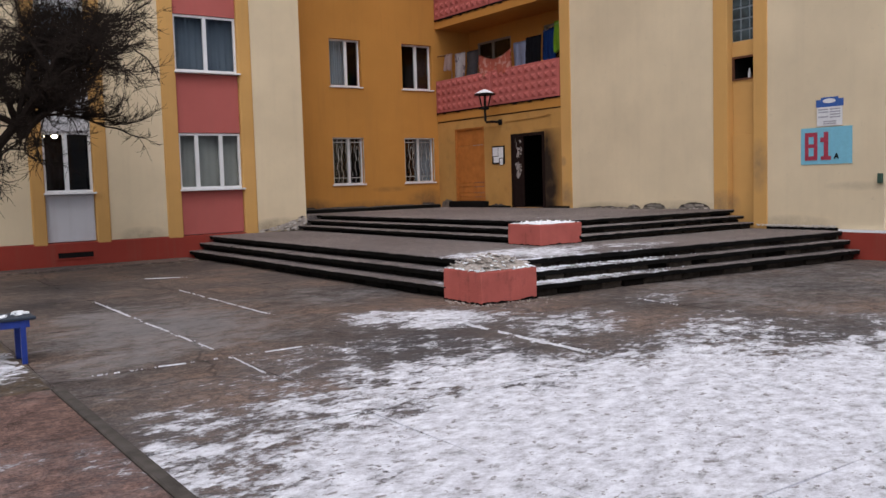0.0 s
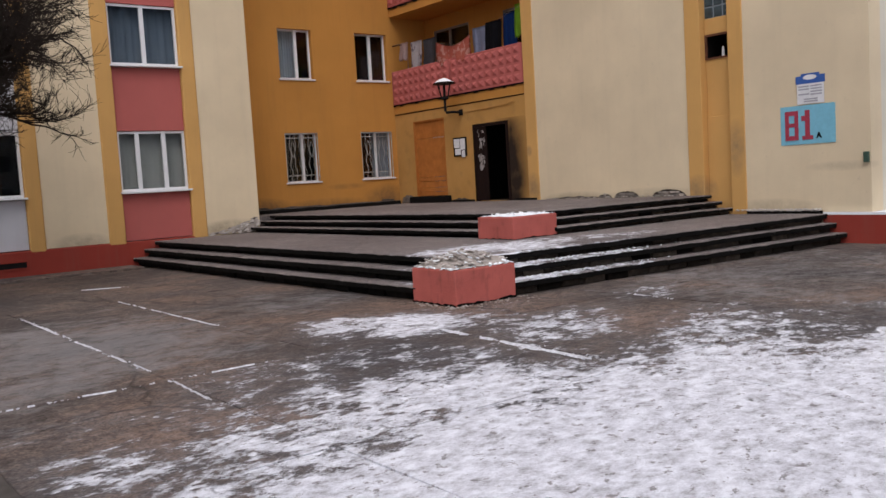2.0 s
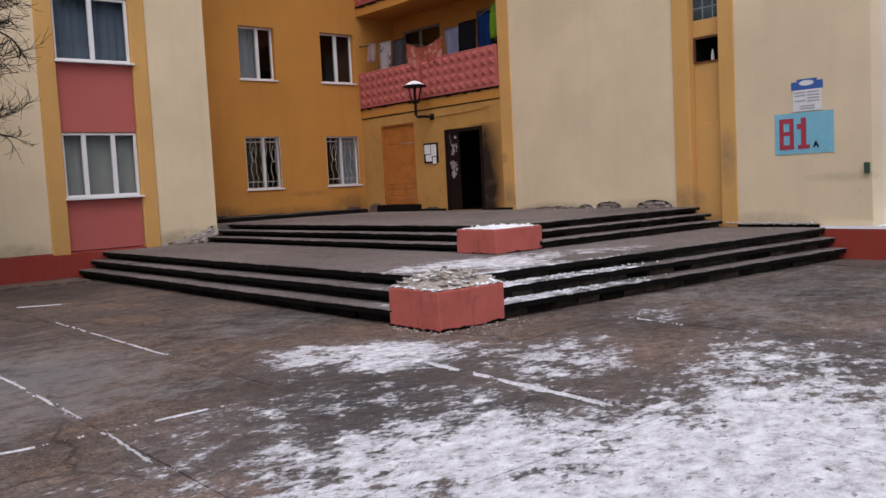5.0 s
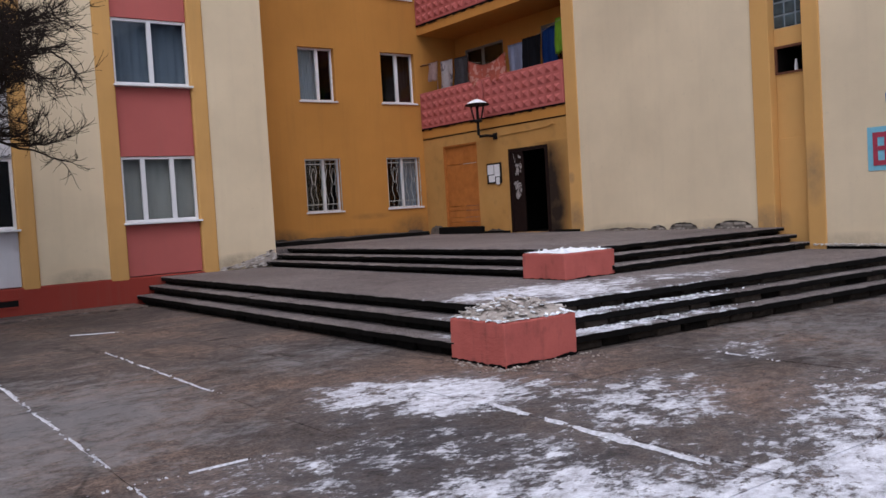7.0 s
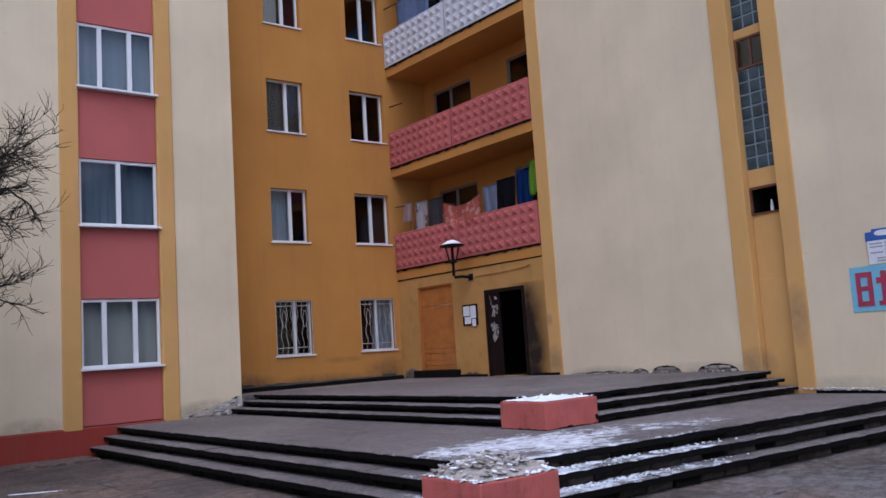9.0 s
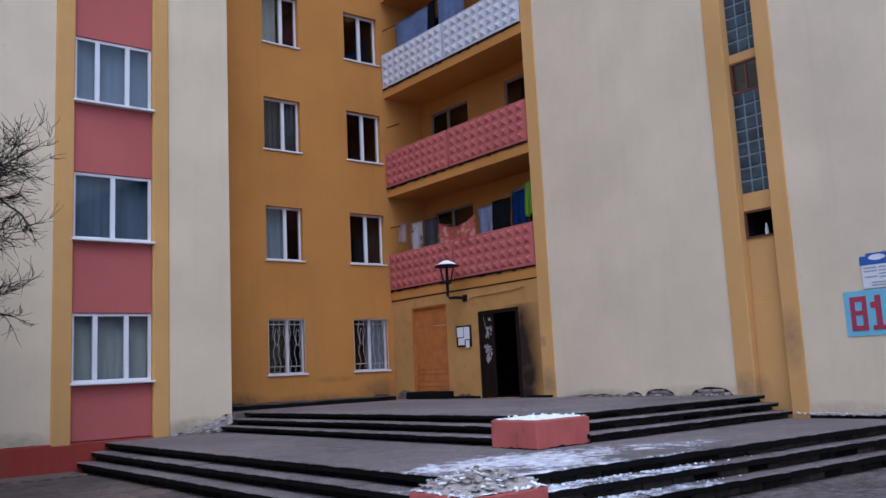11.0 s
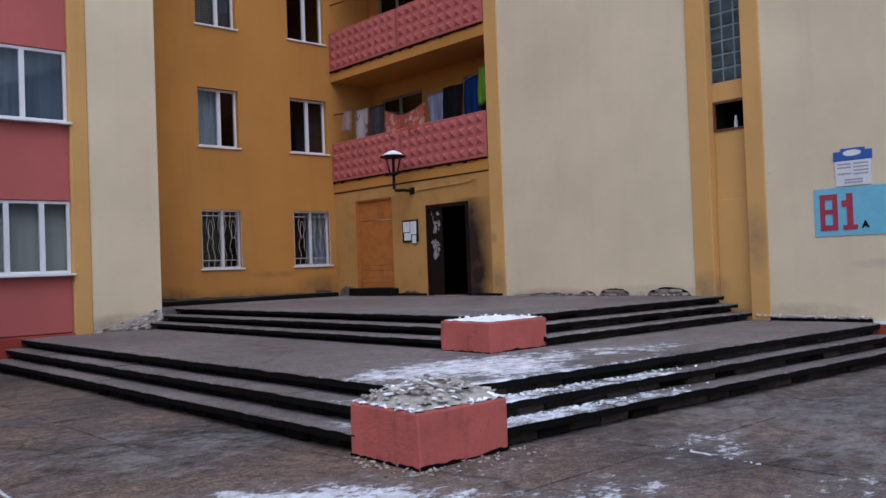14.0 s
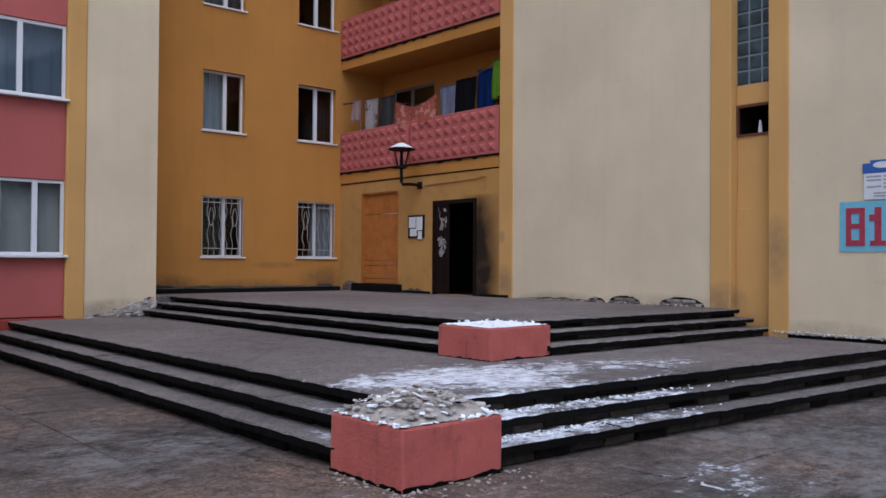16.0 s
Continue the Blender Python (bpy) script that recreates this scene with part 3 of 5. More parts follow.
def parapet(y0, y1, z0, z1, mat, word):
    """A concrete panel with rows of pyramid studs standing apart on it."""
    x = XE - 0.05
    panel_ob = part("parapet_panel", bevelled(x, y0, z0, x + 0.07, y1, z1, w=0.008), mat)
    tagged(panel_ob, word + " loggia parapet panel with moulded pyramid studs", "balcony parapet", "parapet panels")
    m, n = 4, round((y1 - y0) / 0.28)
    dy, dz = (y1 - y0 - 0.06) / n, (z1 - z0 - 0.06) / m
    me = bpy.data.meshes.new("stud")
    a, c = dy * 0.39, dz * 0.39
    me.from_pydata([(0.002, -a, -c), (0.002, a, -c), (0.002, a, c), (0.002, -a, c), (-0.045, 0, 0.01)], [], [(0, 1, 2, 3), (0, 4, 1), (1, 4, 2), (2, 4, 3), (3, 4, 0)])
    me.materials.append(mat)
    for i in range(n):
        for j in range(m):
            ob = new("stud", me)
            ob.parent = panel_ob
            ob.matrix_basis = Matrix.Translation((x, y0 + 0.03 + dy * (i + 0.5), z0 + 0.03 + dz * (j + 0.5)))
    return panel_ob


for k in range(4):
    zf = 3.80 + STOREY * 1.005 * k
    mat, word = (WHITEP, "white") if k == 2 else (PINK, "pink")
    parapet(17.20, 19.99, zf, zf + 0.97, mat, word)
    parapet(20.05, 22.74, zf, zf + 0.97, mat, word)
    for (a, b, za, zb) in HOLES[2 * k:2 * k + 2]:
        wi += 1
        w = thing("window_%d" % wi, (XB, (a + b) / 2, za), "dark glazed %s at the back of the loggia" % ("window" if b - a < 1.7 and za > zf + 0.5 else "window and door"), "window", kind="structure")
        mid = a + (b - a) * 0.55
        part("window_frame", boxes((XB + 0.03, a, za, XB + 0.1, a + 0.06, zb), (XB + 0.03, b - 0.06, za, XB + 0.1, b, zb), (XB + 0.03, a + 0.06, zb - 0.06, XB + 0.1, b - 0.06, zb), (XB + 0.03, a + 0.06, za, XB + 0.1, b - 0.06, za + 0.06), (XB + 0.03, mid - 0.04, za + 0.06, XB + 0.1, mid + 0.04, zb - 0.06)), OLDFRAME, w)
        for p0, p1 in ((a + 0.06, mid - 0.04), (mid + 0.04, b - 0.06)):
            g = part("pane", boxes((XB + 0.06, p0, za + 0.06, XB + 0.066, p1, zb - 0.06)), GLASS, w)
            g.visible_shadow = False
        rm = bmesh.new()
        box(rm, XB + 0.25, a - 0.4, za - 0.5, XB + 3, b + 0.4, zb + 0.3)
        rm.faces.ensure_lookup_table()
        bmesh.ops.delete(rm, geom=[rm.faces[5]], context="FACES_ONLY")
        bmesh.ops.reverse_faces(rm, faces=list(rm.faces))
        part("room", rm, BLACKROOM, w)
    rod = bmesh.new()
    tagged(part("clothes_rod", tube(rod, [(XE + 0.06, YY + 0.01, zf + 1.74), (XE + 0.06, YY - 0.6, zf + 1.7)], 0.018), RUST), "rusty clothes rod fixed to the ochre wall", "rod", "clothes rods")

seam = tube(bmesh.new(), [(XE - 0.004, 17.19, 3.515), (XE - 0.004, YY - 0.01, 3.5)], 0.012, 5)
tagged(part("trim", seam, NEAR_BLACK), "dark joint line under the loggia slab", "joint", kind="structure")
cable = tube(bmesh.new(), [(XE - 0.02, 17.55, 3.36), (XE - 0.03, 17.62, 3.4), (XE - 0.02, 17.75, 3.34), (XE - 0.015, 18.6, 3.31), (XE - 0.015, 19.5, 3.3)], 0.012, 6)
tagged(part("cable_pipe", cable, ENTRY), "thin ochre painted cable pipe above the door", "pipe")

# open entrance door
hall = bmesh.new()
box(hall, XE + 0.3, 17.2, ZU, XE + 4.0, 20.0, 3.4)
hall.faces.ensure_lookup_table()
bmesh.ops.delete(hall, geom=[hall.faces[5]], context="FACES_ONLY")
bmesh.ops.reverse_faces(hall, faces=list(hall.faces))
tagged(part("vestibule", hall, BLACKROOM), "vestibule behind the open door, its darkness put into black walls", "room", kind="structure")
door = thing("door_1", (XE, 18.5, ZU), "open dark brown metal entrance door with torn paper scraps", "door", kind="structure")
part("frame", boxes((XE - 0.02, 17.84, ZU, XE + 0.08, 17.93, 2.93), (XE - 0.02, 19.14, ZU, XE + 0.08, 19.22, 2.93), (XE - 0.02, 17.93, 2.85, XE + 0.08, 19.14, 2.93)), DOORMETAL, door)
leaf = part("fixed_leaf", bevelled(XE + 0.0, 18.72, ZU + 0.02, XE + 0.05, 19.138, 2.848, w=0.006), DOORMETAL, door)
op = part("open_leaf", bevelled(XE + 0.06, 17.94, ZU + 0.02, XE + 0.85, 17.985, 2.84, w=0.006), DOORMETAL, door)
rs = random.Random(4)
for i in range(34):
    y, z, w, h = rs.uniform(18.77, 19.04), rs.choice((rs.uniform(2.3, 2.78), rs.uniform(1.75, 2.1))), rs.uniform(0.015, 0.06), rs.uniform(0.03, 0.11)
    bm = bmesh.new()
    vs = [bm.verts.new((XE - 0.003 - 0.0004 * i, y + (w + rs.uniform(-.03, .03)) * math.cos(q), z + (h + rs.uniform(-.05, .05)) * 0.6 * math.sin(q))) for q in [k * math.pi / 4 for k in range(8)]]
    bm.faces.new(vs)
    part("paper_scrap", bm, SCRAP, leaf, "torn paper scrap")

# boarded door
bd = thing("door_2", (XE, 21.2, ZU + 0.18), "disused doorway boarded up with orange-brown wooden boards", "door", kind="structure")
cuts = [1.08, 1.2, 1.32, 1.5, 1.62, 2.72, 3.24]
for z0, z1 in zip(cuts, cuts[1:]):
    part("board", bevelled(XE + 0.05 + 0.006 * ((z0 * 7) % 2), 20.47, z0 + 0.005, XE + 0.09, 21.88, z1 - 0.005, w=0.004), WOODPLY, bd)
part("frame", boxes((XE + 0.01, 20.45, 1.08, XE + 0.12, 20.5, 3.24), (XE + 0.01, 21.85, 1.08, XE + 0.12, 21.9, 3.24), (XE + 0.01, 20.5, 3.2, XE + 0.12, 21.85, 3.24)), WOODPLY, bd)
part("threshold", bevelled(XE - 0.22, 20.3, ZU - 0.02, XE + 0.3, 22.0, ZU + 0.18, w=0.02), NEAR_BLACK, bd)

# notice board
nb = thing("notice_board", (XE, 19.8, 2.35), "small dark framed notice board with white papers", "notice board")
nback = part("back", bevelled(XE - 0.03, 19.5, 2.13, XE - 0.004, 20.06, 2.64, w=0.006), DARKMETAL, nb)
for i, (y0, y1, z0, z1) in enumerate([(19.55, 19.76, 2.3, 2.6), (19.78, 20.02, 2.36, 2.6), (19.74, 19.98, 2.17, 2.34), (19.56, 19.7, 2.1, 2.28)]):
    part("paper", boxes((XE - 0.034 - 0.002 * i, y0, z0, XE - 0.0305 - 0.002 * i, y1, z1)), PAPER, nback)

# ---- cream wall ----
cream = bmesh.new()
holed(cream, "x", XE, 0.4, YC, 16.8, 0.0, TOP, [(11.43, 12.07, 0.3, TOP - 0.5)])
tagged(part("wall_cream", cream, CREAM), "tall cream painted plaster wall with a stair strip", "wall", kind="structure")
tagged(part("wall_return", boxes((XE + 0.4, YC, 0.0, 34.0, YC + 0.4, TOP)), CREAM_LIT), "cream end wall round the corner, its light put into a paler colour", "wall", kind="structure")
for u0, u1 in ((11.12, 11.437), (12.063, 12.42)):
    tagged(part("trim", bevelled(XE - 0.03, u0, 0.3, XE + 0.25, u1, TOP - 0.2, w=0.012), STRIP), "ochre pilaster strip beside the stair window", "pilaster", kind="structure")
XR = XE + 0.14
for z0, z1, d in ((0.3, 2.47, 0.0), (2.47, 3.6, 0.025), (4.09, 4.4, 0.0), (6.8, 6.96, 0.0), (9.55, 9.8, 0.0)):
    tagged(part("recess_panel", bevelled(XR + d, 11.44, z0, XR + 0.2, 12.06, z1, w=0.006), STRIP), "ochre plaster panel in the stair strip", "wall panel", "recess panels", "structure")
hole = thing("vent_opening", (XR, 11.75, 3.6), "dark broken vent opening with a rusty frame", "vent")
part("frame", boxes((XR, 11.44, 3.6, XR + 0.05, 12.06, 3.63), (XR, 11.44, 4.05, XR + 0.05, 12.06, 4.09), (XR, 11.44, 3.63, XR + 0.05, 11.47, 4.05), (XR, 12.03, 3.63, XR + 0.05, 12.06, 4.05)), RUST, hole)
inn = bmesh.new()
box(inn, XR + 0.05, 11.44, 3.55, XR + 1.2, 12.06, 4.12)
inn.faces.ensure_lookup_table()
bmesh.ops.delete(inn, geom=[inn.faces[5]], context="FACES_ONLY")
bmesh.ops.reverse_faces(inn, faces=list(inn.faces))
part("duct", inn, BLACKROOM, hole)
part("bottle", tube(bmesh.new(), [(XR + 0.12, 11.72, 3.63), (XR + 0.12, 11.72, 3.75), (XR + 0.12, 11.72, 3.78), (XR + 0.12, 11.72, 3.84)], 0.035, 8, 0.014), PAPER, hole, "pale bottle left in the opening")


def glass_blocks(z0, rows):
    g = thing("glass_block_window_%d" % (1 if z0 < 5 else 2), (XR, 11.75, z0), "grid of dim blue-green glass blocks in pale mortar", "window", kind="structure")
    pitch, pw = 1.83 / 8, 0.632 / 3
    part("mortar", boxes((XR + 0.03, 11.434, z0, XR + 0.1, 12.066, z0 + rows * pitch)), plain("pale_mortar", (0.22, 0.26, 0.29), 0.9), g)
    for i in range(3):
        for j in range(rows):
            bm = bevelled(XR + 0.012, 11.434 + pw * i + 0.016, z0 + pitch * j + 0.016, XR + 0.06, 11.434 + pw * (i + 1) - 0.016, z0 + pitch * (j + 1) - 0.016, w=0.014, seg=2)
            part("glass_block", bm, BLOCKGLASS, g)


glass_blocks(4.4, 8)
glass_blocks(6.97, 11)
stair_w = thing("window_stair", (XR, 11.75, 6.23), "dark stair window with one mullion above the glass blocks", "window", kind="structure")
part("window_frame", boxes((XR, 11.44, 6.23, XR + 0.05, 11.48, 6.8), (XR, 12.02, 6.23, XR + 0.05, 12.06, 6.8), (XR, 11.74, 6.27, XR + 0.05, 11.77, 6.76), (XR, 11.48, 6.76, XR + 0.05, 12.02, 6.8), (XR, 11.48, 6.23, XR + 0.05, 12.02, 6.27)), RUST, stair_w)
for a, b in ((11.48, 11.74), (11.77, 12.02)):
    part("pane", boxes((XR + 0.02, a, 6.27, XR + 0.026, b, 6.76)), GLASS, stair_w)
# a flat near-black sheet in place of a dark room
part("room", boxes((XR + 0.15, 11.44, 6.2, XR + 0.2, 12.06, 6.82)), BLACKROOM, stair_w)

# ---- house number sign and poster ----
def words(name, body, size, at, mat, parent, label="", bold=0.0):
    cu = bpy.data.curves.new(name, "FONT")
    cu.body, cu.size, cu.extrude, cu.offset = body, size, 0.002, bold
    tmp = bpy.data.objects.new(name, cu)
    scene.collection.objects.link(tmp)
    bpy.context.view_layer.update()
    me = bpy.data.meshes.new_from_object(tmp.evaluated_get(bpy.context.evaluated_depsgraph_get()))
    bpy.data.objects.remove(tmp)
    me.materials.clear()
    me.materials.append(mat)
    me.transform(Matrix.Translation(at) @ Matrix(((0, 0, -1, 0), (-1, 0, 0, 0), (0, 1, 0, 0), (0, 0, 0, 1))))
    ob = new(name, me)
    ob.parent = parent
    ob.matrix_parent_inverse = parent.matrix_world.inverted()
    return tagged(ob, label)


SIGNBLUE = plain("sign_blue_paint", (0.2, 0.48, 0.62), 0.7, vary=0.08)
SIGNRED = plain("sign_red_paint", (0.36, 0.05, 0.08), 0.7, vary=0.15)
HEADBLUE = plain("poster_blue", (0.03, 0.1, 0.36), 0.6, vary=0.05, relief=0.0)
INK = plain("grey_print", (0.36, 0.36, 0.4), 0.8, vary=0.1, relief=0.0)
sign = thing("house_number_sign", (XE, 9.86, 2.12), "light blue painted house number 81A in red", "sign")
sign_board = part("board", boxes((XE - 0.012, 9.33, 1.78, XE - 0.003, 10.37, 2.48)), SIGNBLUE, sign)
XS = XE - 0.018


def block_digits():
    def slab(*rs):
        return boxes(*[(XS - 0.002, a, b, XS + 0.002, c, d) for a, b, c, d in rs])
    part("digit", slab((10.22, 1.86, 10.28, 2.39), (10.02, 1.86, 10.08, 2.39), (10.08, 1.86, 10.22, 1.94), (10.08, 2.31, 10.22, 2.39), (10.08, 2.1, 10.22, 2.17), (10.205, 1.94, 10.22, 2.1), (10.205, 2.17, 10.22, 2.31), (10.08, 1.94, 10.095, 2.1), (10.08, 2.17, 10.095, 2.31)), SIGNRED, sign_board, "red painted 8")
    part("digit", slab((9.8, 1.86, 9.89, 2.39), (9.89, 2.2, 9.96, 2.29), (9.74, 1.86, 9.8, 1.93), (9.89, 1.86, 9.95, 1.93)), SIGNRED, sign_board, "red painted 1")


block_digits()
words("letter", "A", 0.14, (XS, 9.68, 1.88), NEAR_BLACK, sign_board, "dark letter A", 0.006)
poster = thing("poster", (XE, 9.78, 2.75), "white notice with a blue header above the house number", "poster")
sheet = part("sheet", boxes((XE - 0.02, 9.52, 2.5, XE - 0.013, 10.03, 2.93)), PAPER, poster)
head = bmesh.new()
box(head, XE - 0.022, 9.5, 2.86, XE - 0.014, 10.05, 3.0)
box(head, XE - 0.0215, 9.6, 3.0, XE - 0.0145, 9.95, 3.04)
header = part("header", head, HEADBLUE, poster, "blue header band")
oval = bmesh.new()
oval.faces.new([oval.verts.new((XE - 0.0245, 9.78 - 0.13 * math.cos(q), 2.97 + 0.045 * math.sin(q))) for q in [k * math.pi / 10 for k in range(20)]])
part("emblem", oval, PAPER, header, "white oval emblem")
for i, (a, b, z) in enumerate([(9.8, 10.0, 2.8), (9.56, 9.77, 2.8), (9.8, 10.0, 2.75), (9.56, 9.77, 2.75), (9.8, 10.0, 2.66), (9.56, 9.77, 2.7), (9.56, 9.77, 2.65), (9.64, 9.9, 2.57), (9.64, 9.9, 2.53)]):
    part("print_line", boxes((XE - 0.0225, a, z, XE - 0.0205, b, z + 0.025)), INK, sheet)
jb = thing("junction_box", (XE, 8.8, 1.48), "small dark green box on the wall corner", "box")
part("body", bevelled(XE - 0.06, 8.745, 1.4, XE - 0.003, 8.83, 1.58, w=0.006), plain("green_paint", (0.03, 0.07, 0.05), 0.5), jb)

# ---- wall lamp ----
lamp = thing("wall_lamp", (XE, 19.67, 3.3), "dark metal lantern on a bracket with a snowy cap", "lamp")
lx, ly = 15.5, 19.67
part("bracket", tube(bmesh.new(), [(XE, ly, 3.3), (XE - 0.3, ly, 3.31), (lx + 0.04, ly, 3.29), (lx, ly, 3.33), (lx, ly, 3.68)], 0.035, 8), DARKMETAL, lamp)
part("wall_plate", bevelled(XE - 0.03, ly - 0.08, 3.22, XE - 0.003, ly + 0.08, 3.38, w=0.008), DARKMETAL, lamp)
for q in range(6):
    a = math.pi * q / 3
    c, s = math.cos(a), math.sin(a)
    part("rib", tube(bmesh.new(), [(lx + 0.09 * c, ly + 0.09 * s, 3.66), (lx + 0.19 * c, ly + 0.19 * s, 4.06)], 0.011, 5), DARKMETAL, lamp)
part("stem", tube(bmesh.new(), [(lx, ly, 3.66), (lx, ly, 4.02)], 0.035, 8), DARKMETAL, lamp)


def disc_stack(prof, sides=16):
    bm = bmesh.new()
    rings = [[bm.verts.new((lx + r * math.cos(2 * math.pi * k / sides), ly + r * math.sin(2 * math.pi * k / sides), z)) for k in range(sides)] for r, z in prof]
    for q, w in zip(rings, rings[1:]):
        for k in range(sides):
            bm.faces.new((q[k], q[(k + 1) % sides], w[(k + 1) % sides], w[k]))
    bm.faces.new(rings[0][::-1])
    bm.faces.new(rings[-1])
    return bm


part("base_ring", disc_stack([(0.06, 3.63), (0.11, 3.65), (0.11, 3.68), (0.06, 3.7)]), DARKMETAL, lamp)
cap = part("cap", disc_stack([(0.29, 4.04), (0.3, 4.06), (0.2, 4.11), (0.08, 4.16), (0.03, 4.18)]), DARKMETAL, lamp)
part("snow_cap", disc_stack([(0.26, 4.085), (0.18, 4.135), (0.09, 4.18), (0.02, 4.2)]), SNOW, cap, "thin snow on the cap")

# ---- steps and landings ----
LOW = [(7.45, 9.57, 0.19), (7.70, 9.75, 0.36), (7.96, 9.92, ZM)]      # nosing x, nosing y, height
UPP = [(10.35, 11.52, 0.645), (10.62, 11.76, 0.775), (10.9, 12.0, ZU)]
XSR = 15.93
tagged(part("landing_lower", boxes((8.3, 10.3, -0.1, XE - 0.004, YL + 0.001, ZM - 0.004)), LANDING), "worn grey concrete lower landing with thin snow", "landing", kind="structure")
up = bmesh.new()
box(up, 11.25, 12.3, 0.3, XE - 0.004, YL - 0.001, ZU - 0.004)
box(up, XC + 0.002, YL - 0.001, 0.3, XE - 0.004, YY - 0.003, ZU - 0.0045)
tagged(part("landing_upper", up, LANDING), "worn grey concrete upper landing before the door", "landing", kind="structure")


def slab_mesh(length, depth, thick, seed, gap):
    """A tread slab along +x with its nosing at y = 0; the front edge is chipped."""
    r = random.Random(seed)
    n = 14
    bm = bmesh.new()
    prof = []
    for i in range(n + 1):
        x = gap + (length - 2 * gap) * i / n
        c, d = r.uniform(0, 0.007), r.choice((0.0, 0.0, 0.001, 0.003, 0.009))
        prof.append([bm.verts.new(p) for p in ((x, c + 0.012, -thick), (x, c, -0.012 - d), (x, c + 0.012, -d * 0.4), (x, depth, 0), (x, depth, -thick))])
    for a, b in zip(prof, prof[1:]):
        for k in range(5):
            # front and end faces near black: dirt, with nosing shade put into the colour
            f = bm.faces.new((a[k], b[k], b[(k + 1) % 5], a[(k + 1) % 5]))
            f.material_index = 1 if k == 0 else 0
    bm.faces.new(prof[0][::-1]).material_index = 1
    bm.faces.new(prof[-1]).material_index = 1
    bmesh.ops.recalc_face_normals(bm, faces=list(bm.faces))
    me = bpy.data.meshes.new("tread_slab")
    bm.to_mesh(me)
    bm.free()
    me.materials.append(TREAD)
    me.materials.append(NEAR_BLACK)
    return me


def stone_mesh(length, height, seed, mat):
    r = random.Random(seed)
    bm = bmesh.new()
    box(bm, 0.008, 0, 0.006, length - 0.008, 0.16, height - 0.004)
    for v in bm.verts:
        v.co += Vector((r.uniform(-.006, .006), r.uniform(-.03, .02) if v.co.y < 0.1 else 0, r.uniform(-.012, .004)))
    bmesh.ops.bevel(bm, geom=list(bm.edges), offset=0.014, segments=1, affect="EDGES")
    me = bpy.data.meshes.new("riser_stone")
    bm.to_mesh(me)
    bm.free()
    me.materials.append(mat)
    return me


def flight(name, noses, base, x_end, y_end, planter, slope, label):
    """Steps round a corner: one run faces -x, the other -y and drifts by slope along x."""
    st = thing(name, (noses[0][0], noses[0][1], base), label, "stairs", kind="structure")
    rr = random.Random(len(name))
    prev = base
    px, py = planter
    ang = math.degrees(math.atan(slope))
    for k, (nx, ny, z) in enumerate(noses):
        rise = z - prev
        thick = 0.085 if rise > 0.15 else 0.065
        depth, inset = (0.95 if k == 2 else 0.4), 0.11

        def put(name_, me, turn):
            ob = new(name_, me)
            ob.parent = st
            ob.matrix_parent_inverse = st.matrix_world.inverted()
            ob.matrix_basis = turn

        core = bmesh.new()
        box(core, nx + inset + 0.06, py - 0.1, base - 0.15, nx + 0.4, y_end, z - 0.05)
        vs = []
        for zz in (base - 0.15, z - 0.05):
            vs.append([core.verts.new(c) for c in ((px - 0.1, ny + inset + 0.06, zz), (x_end, ny + inset + 0.06 + slope * (x_end - px), zz), (x_end, ny + 0.45, zz), (px - 0.1, ny + 0.45, zz))])
        core.faces.new(vs[0][::-1])
        core.faces.new(vs[1])
        for q in range(4):
            core.faces.new((vs[0][q], vs[0][(q + 1) % 4], vs[1][(q + 1) % 4], vs[1][q]))
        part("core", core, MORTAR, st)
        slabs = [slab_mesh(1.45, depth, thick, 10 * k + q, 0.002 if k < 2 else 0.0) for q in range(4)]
        # run 0 uses the stones with shade in their colour, run 1 the plain ones
        stones = [[stone_mesh(0.47, max(0.04, rise - thick), 30 * k + q, m) for q in range(6)] for m in (SHADED_STONE, STONE)]
        for run in (0, 1):
            start, end = (max(py - 0.06, ny + 0.02), y_end) if run == 0 else (max(px - 0.06, nx + 0.02), x_end)
            pos = start
            while pos < end - 0.05:
                le = min(1.45, end - pos)
                turn = pose(nx, pos + le, z, 0, 0, -90) if run == 0 else pose(pos, ny + slope * (pos - px), z, 0, 0, ang)
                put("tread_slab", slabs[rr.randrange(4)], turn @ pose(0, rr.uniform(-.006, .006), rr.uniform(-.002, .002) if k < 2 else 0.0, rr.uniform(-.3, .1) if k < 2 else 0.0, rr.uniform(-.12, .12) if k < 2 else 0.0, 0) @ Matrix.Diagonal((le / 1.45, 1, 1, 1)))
                pos += le
            pos = start
            while pos < end - 0.06:
                le = min(0.36 + 0.06 * rr.randrange(4), end - pos)
                turn = pose(nx + inset, pos + le, prev, 0, 0, -90) if run == 0 else pose(pos, ny + inset + slope * (pos - px), prev, 0, 0, ang)
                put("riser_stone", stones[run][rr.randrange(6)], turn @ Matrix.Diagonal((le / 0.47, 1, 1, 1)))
                pos += le
        prev = z
    return st


flight("steps_lower", LOW, 0.0, XSR, YL - 0.035, (8.43, 10.42), -0.062, "three worn concrete steps with dark edges and stone risers")
flight("steps_upper", UPP, ZM, XE - 0.01, YL - 0.002, (11.28, 12.44), -0.02, "three worn concrete steps up to the door landing")


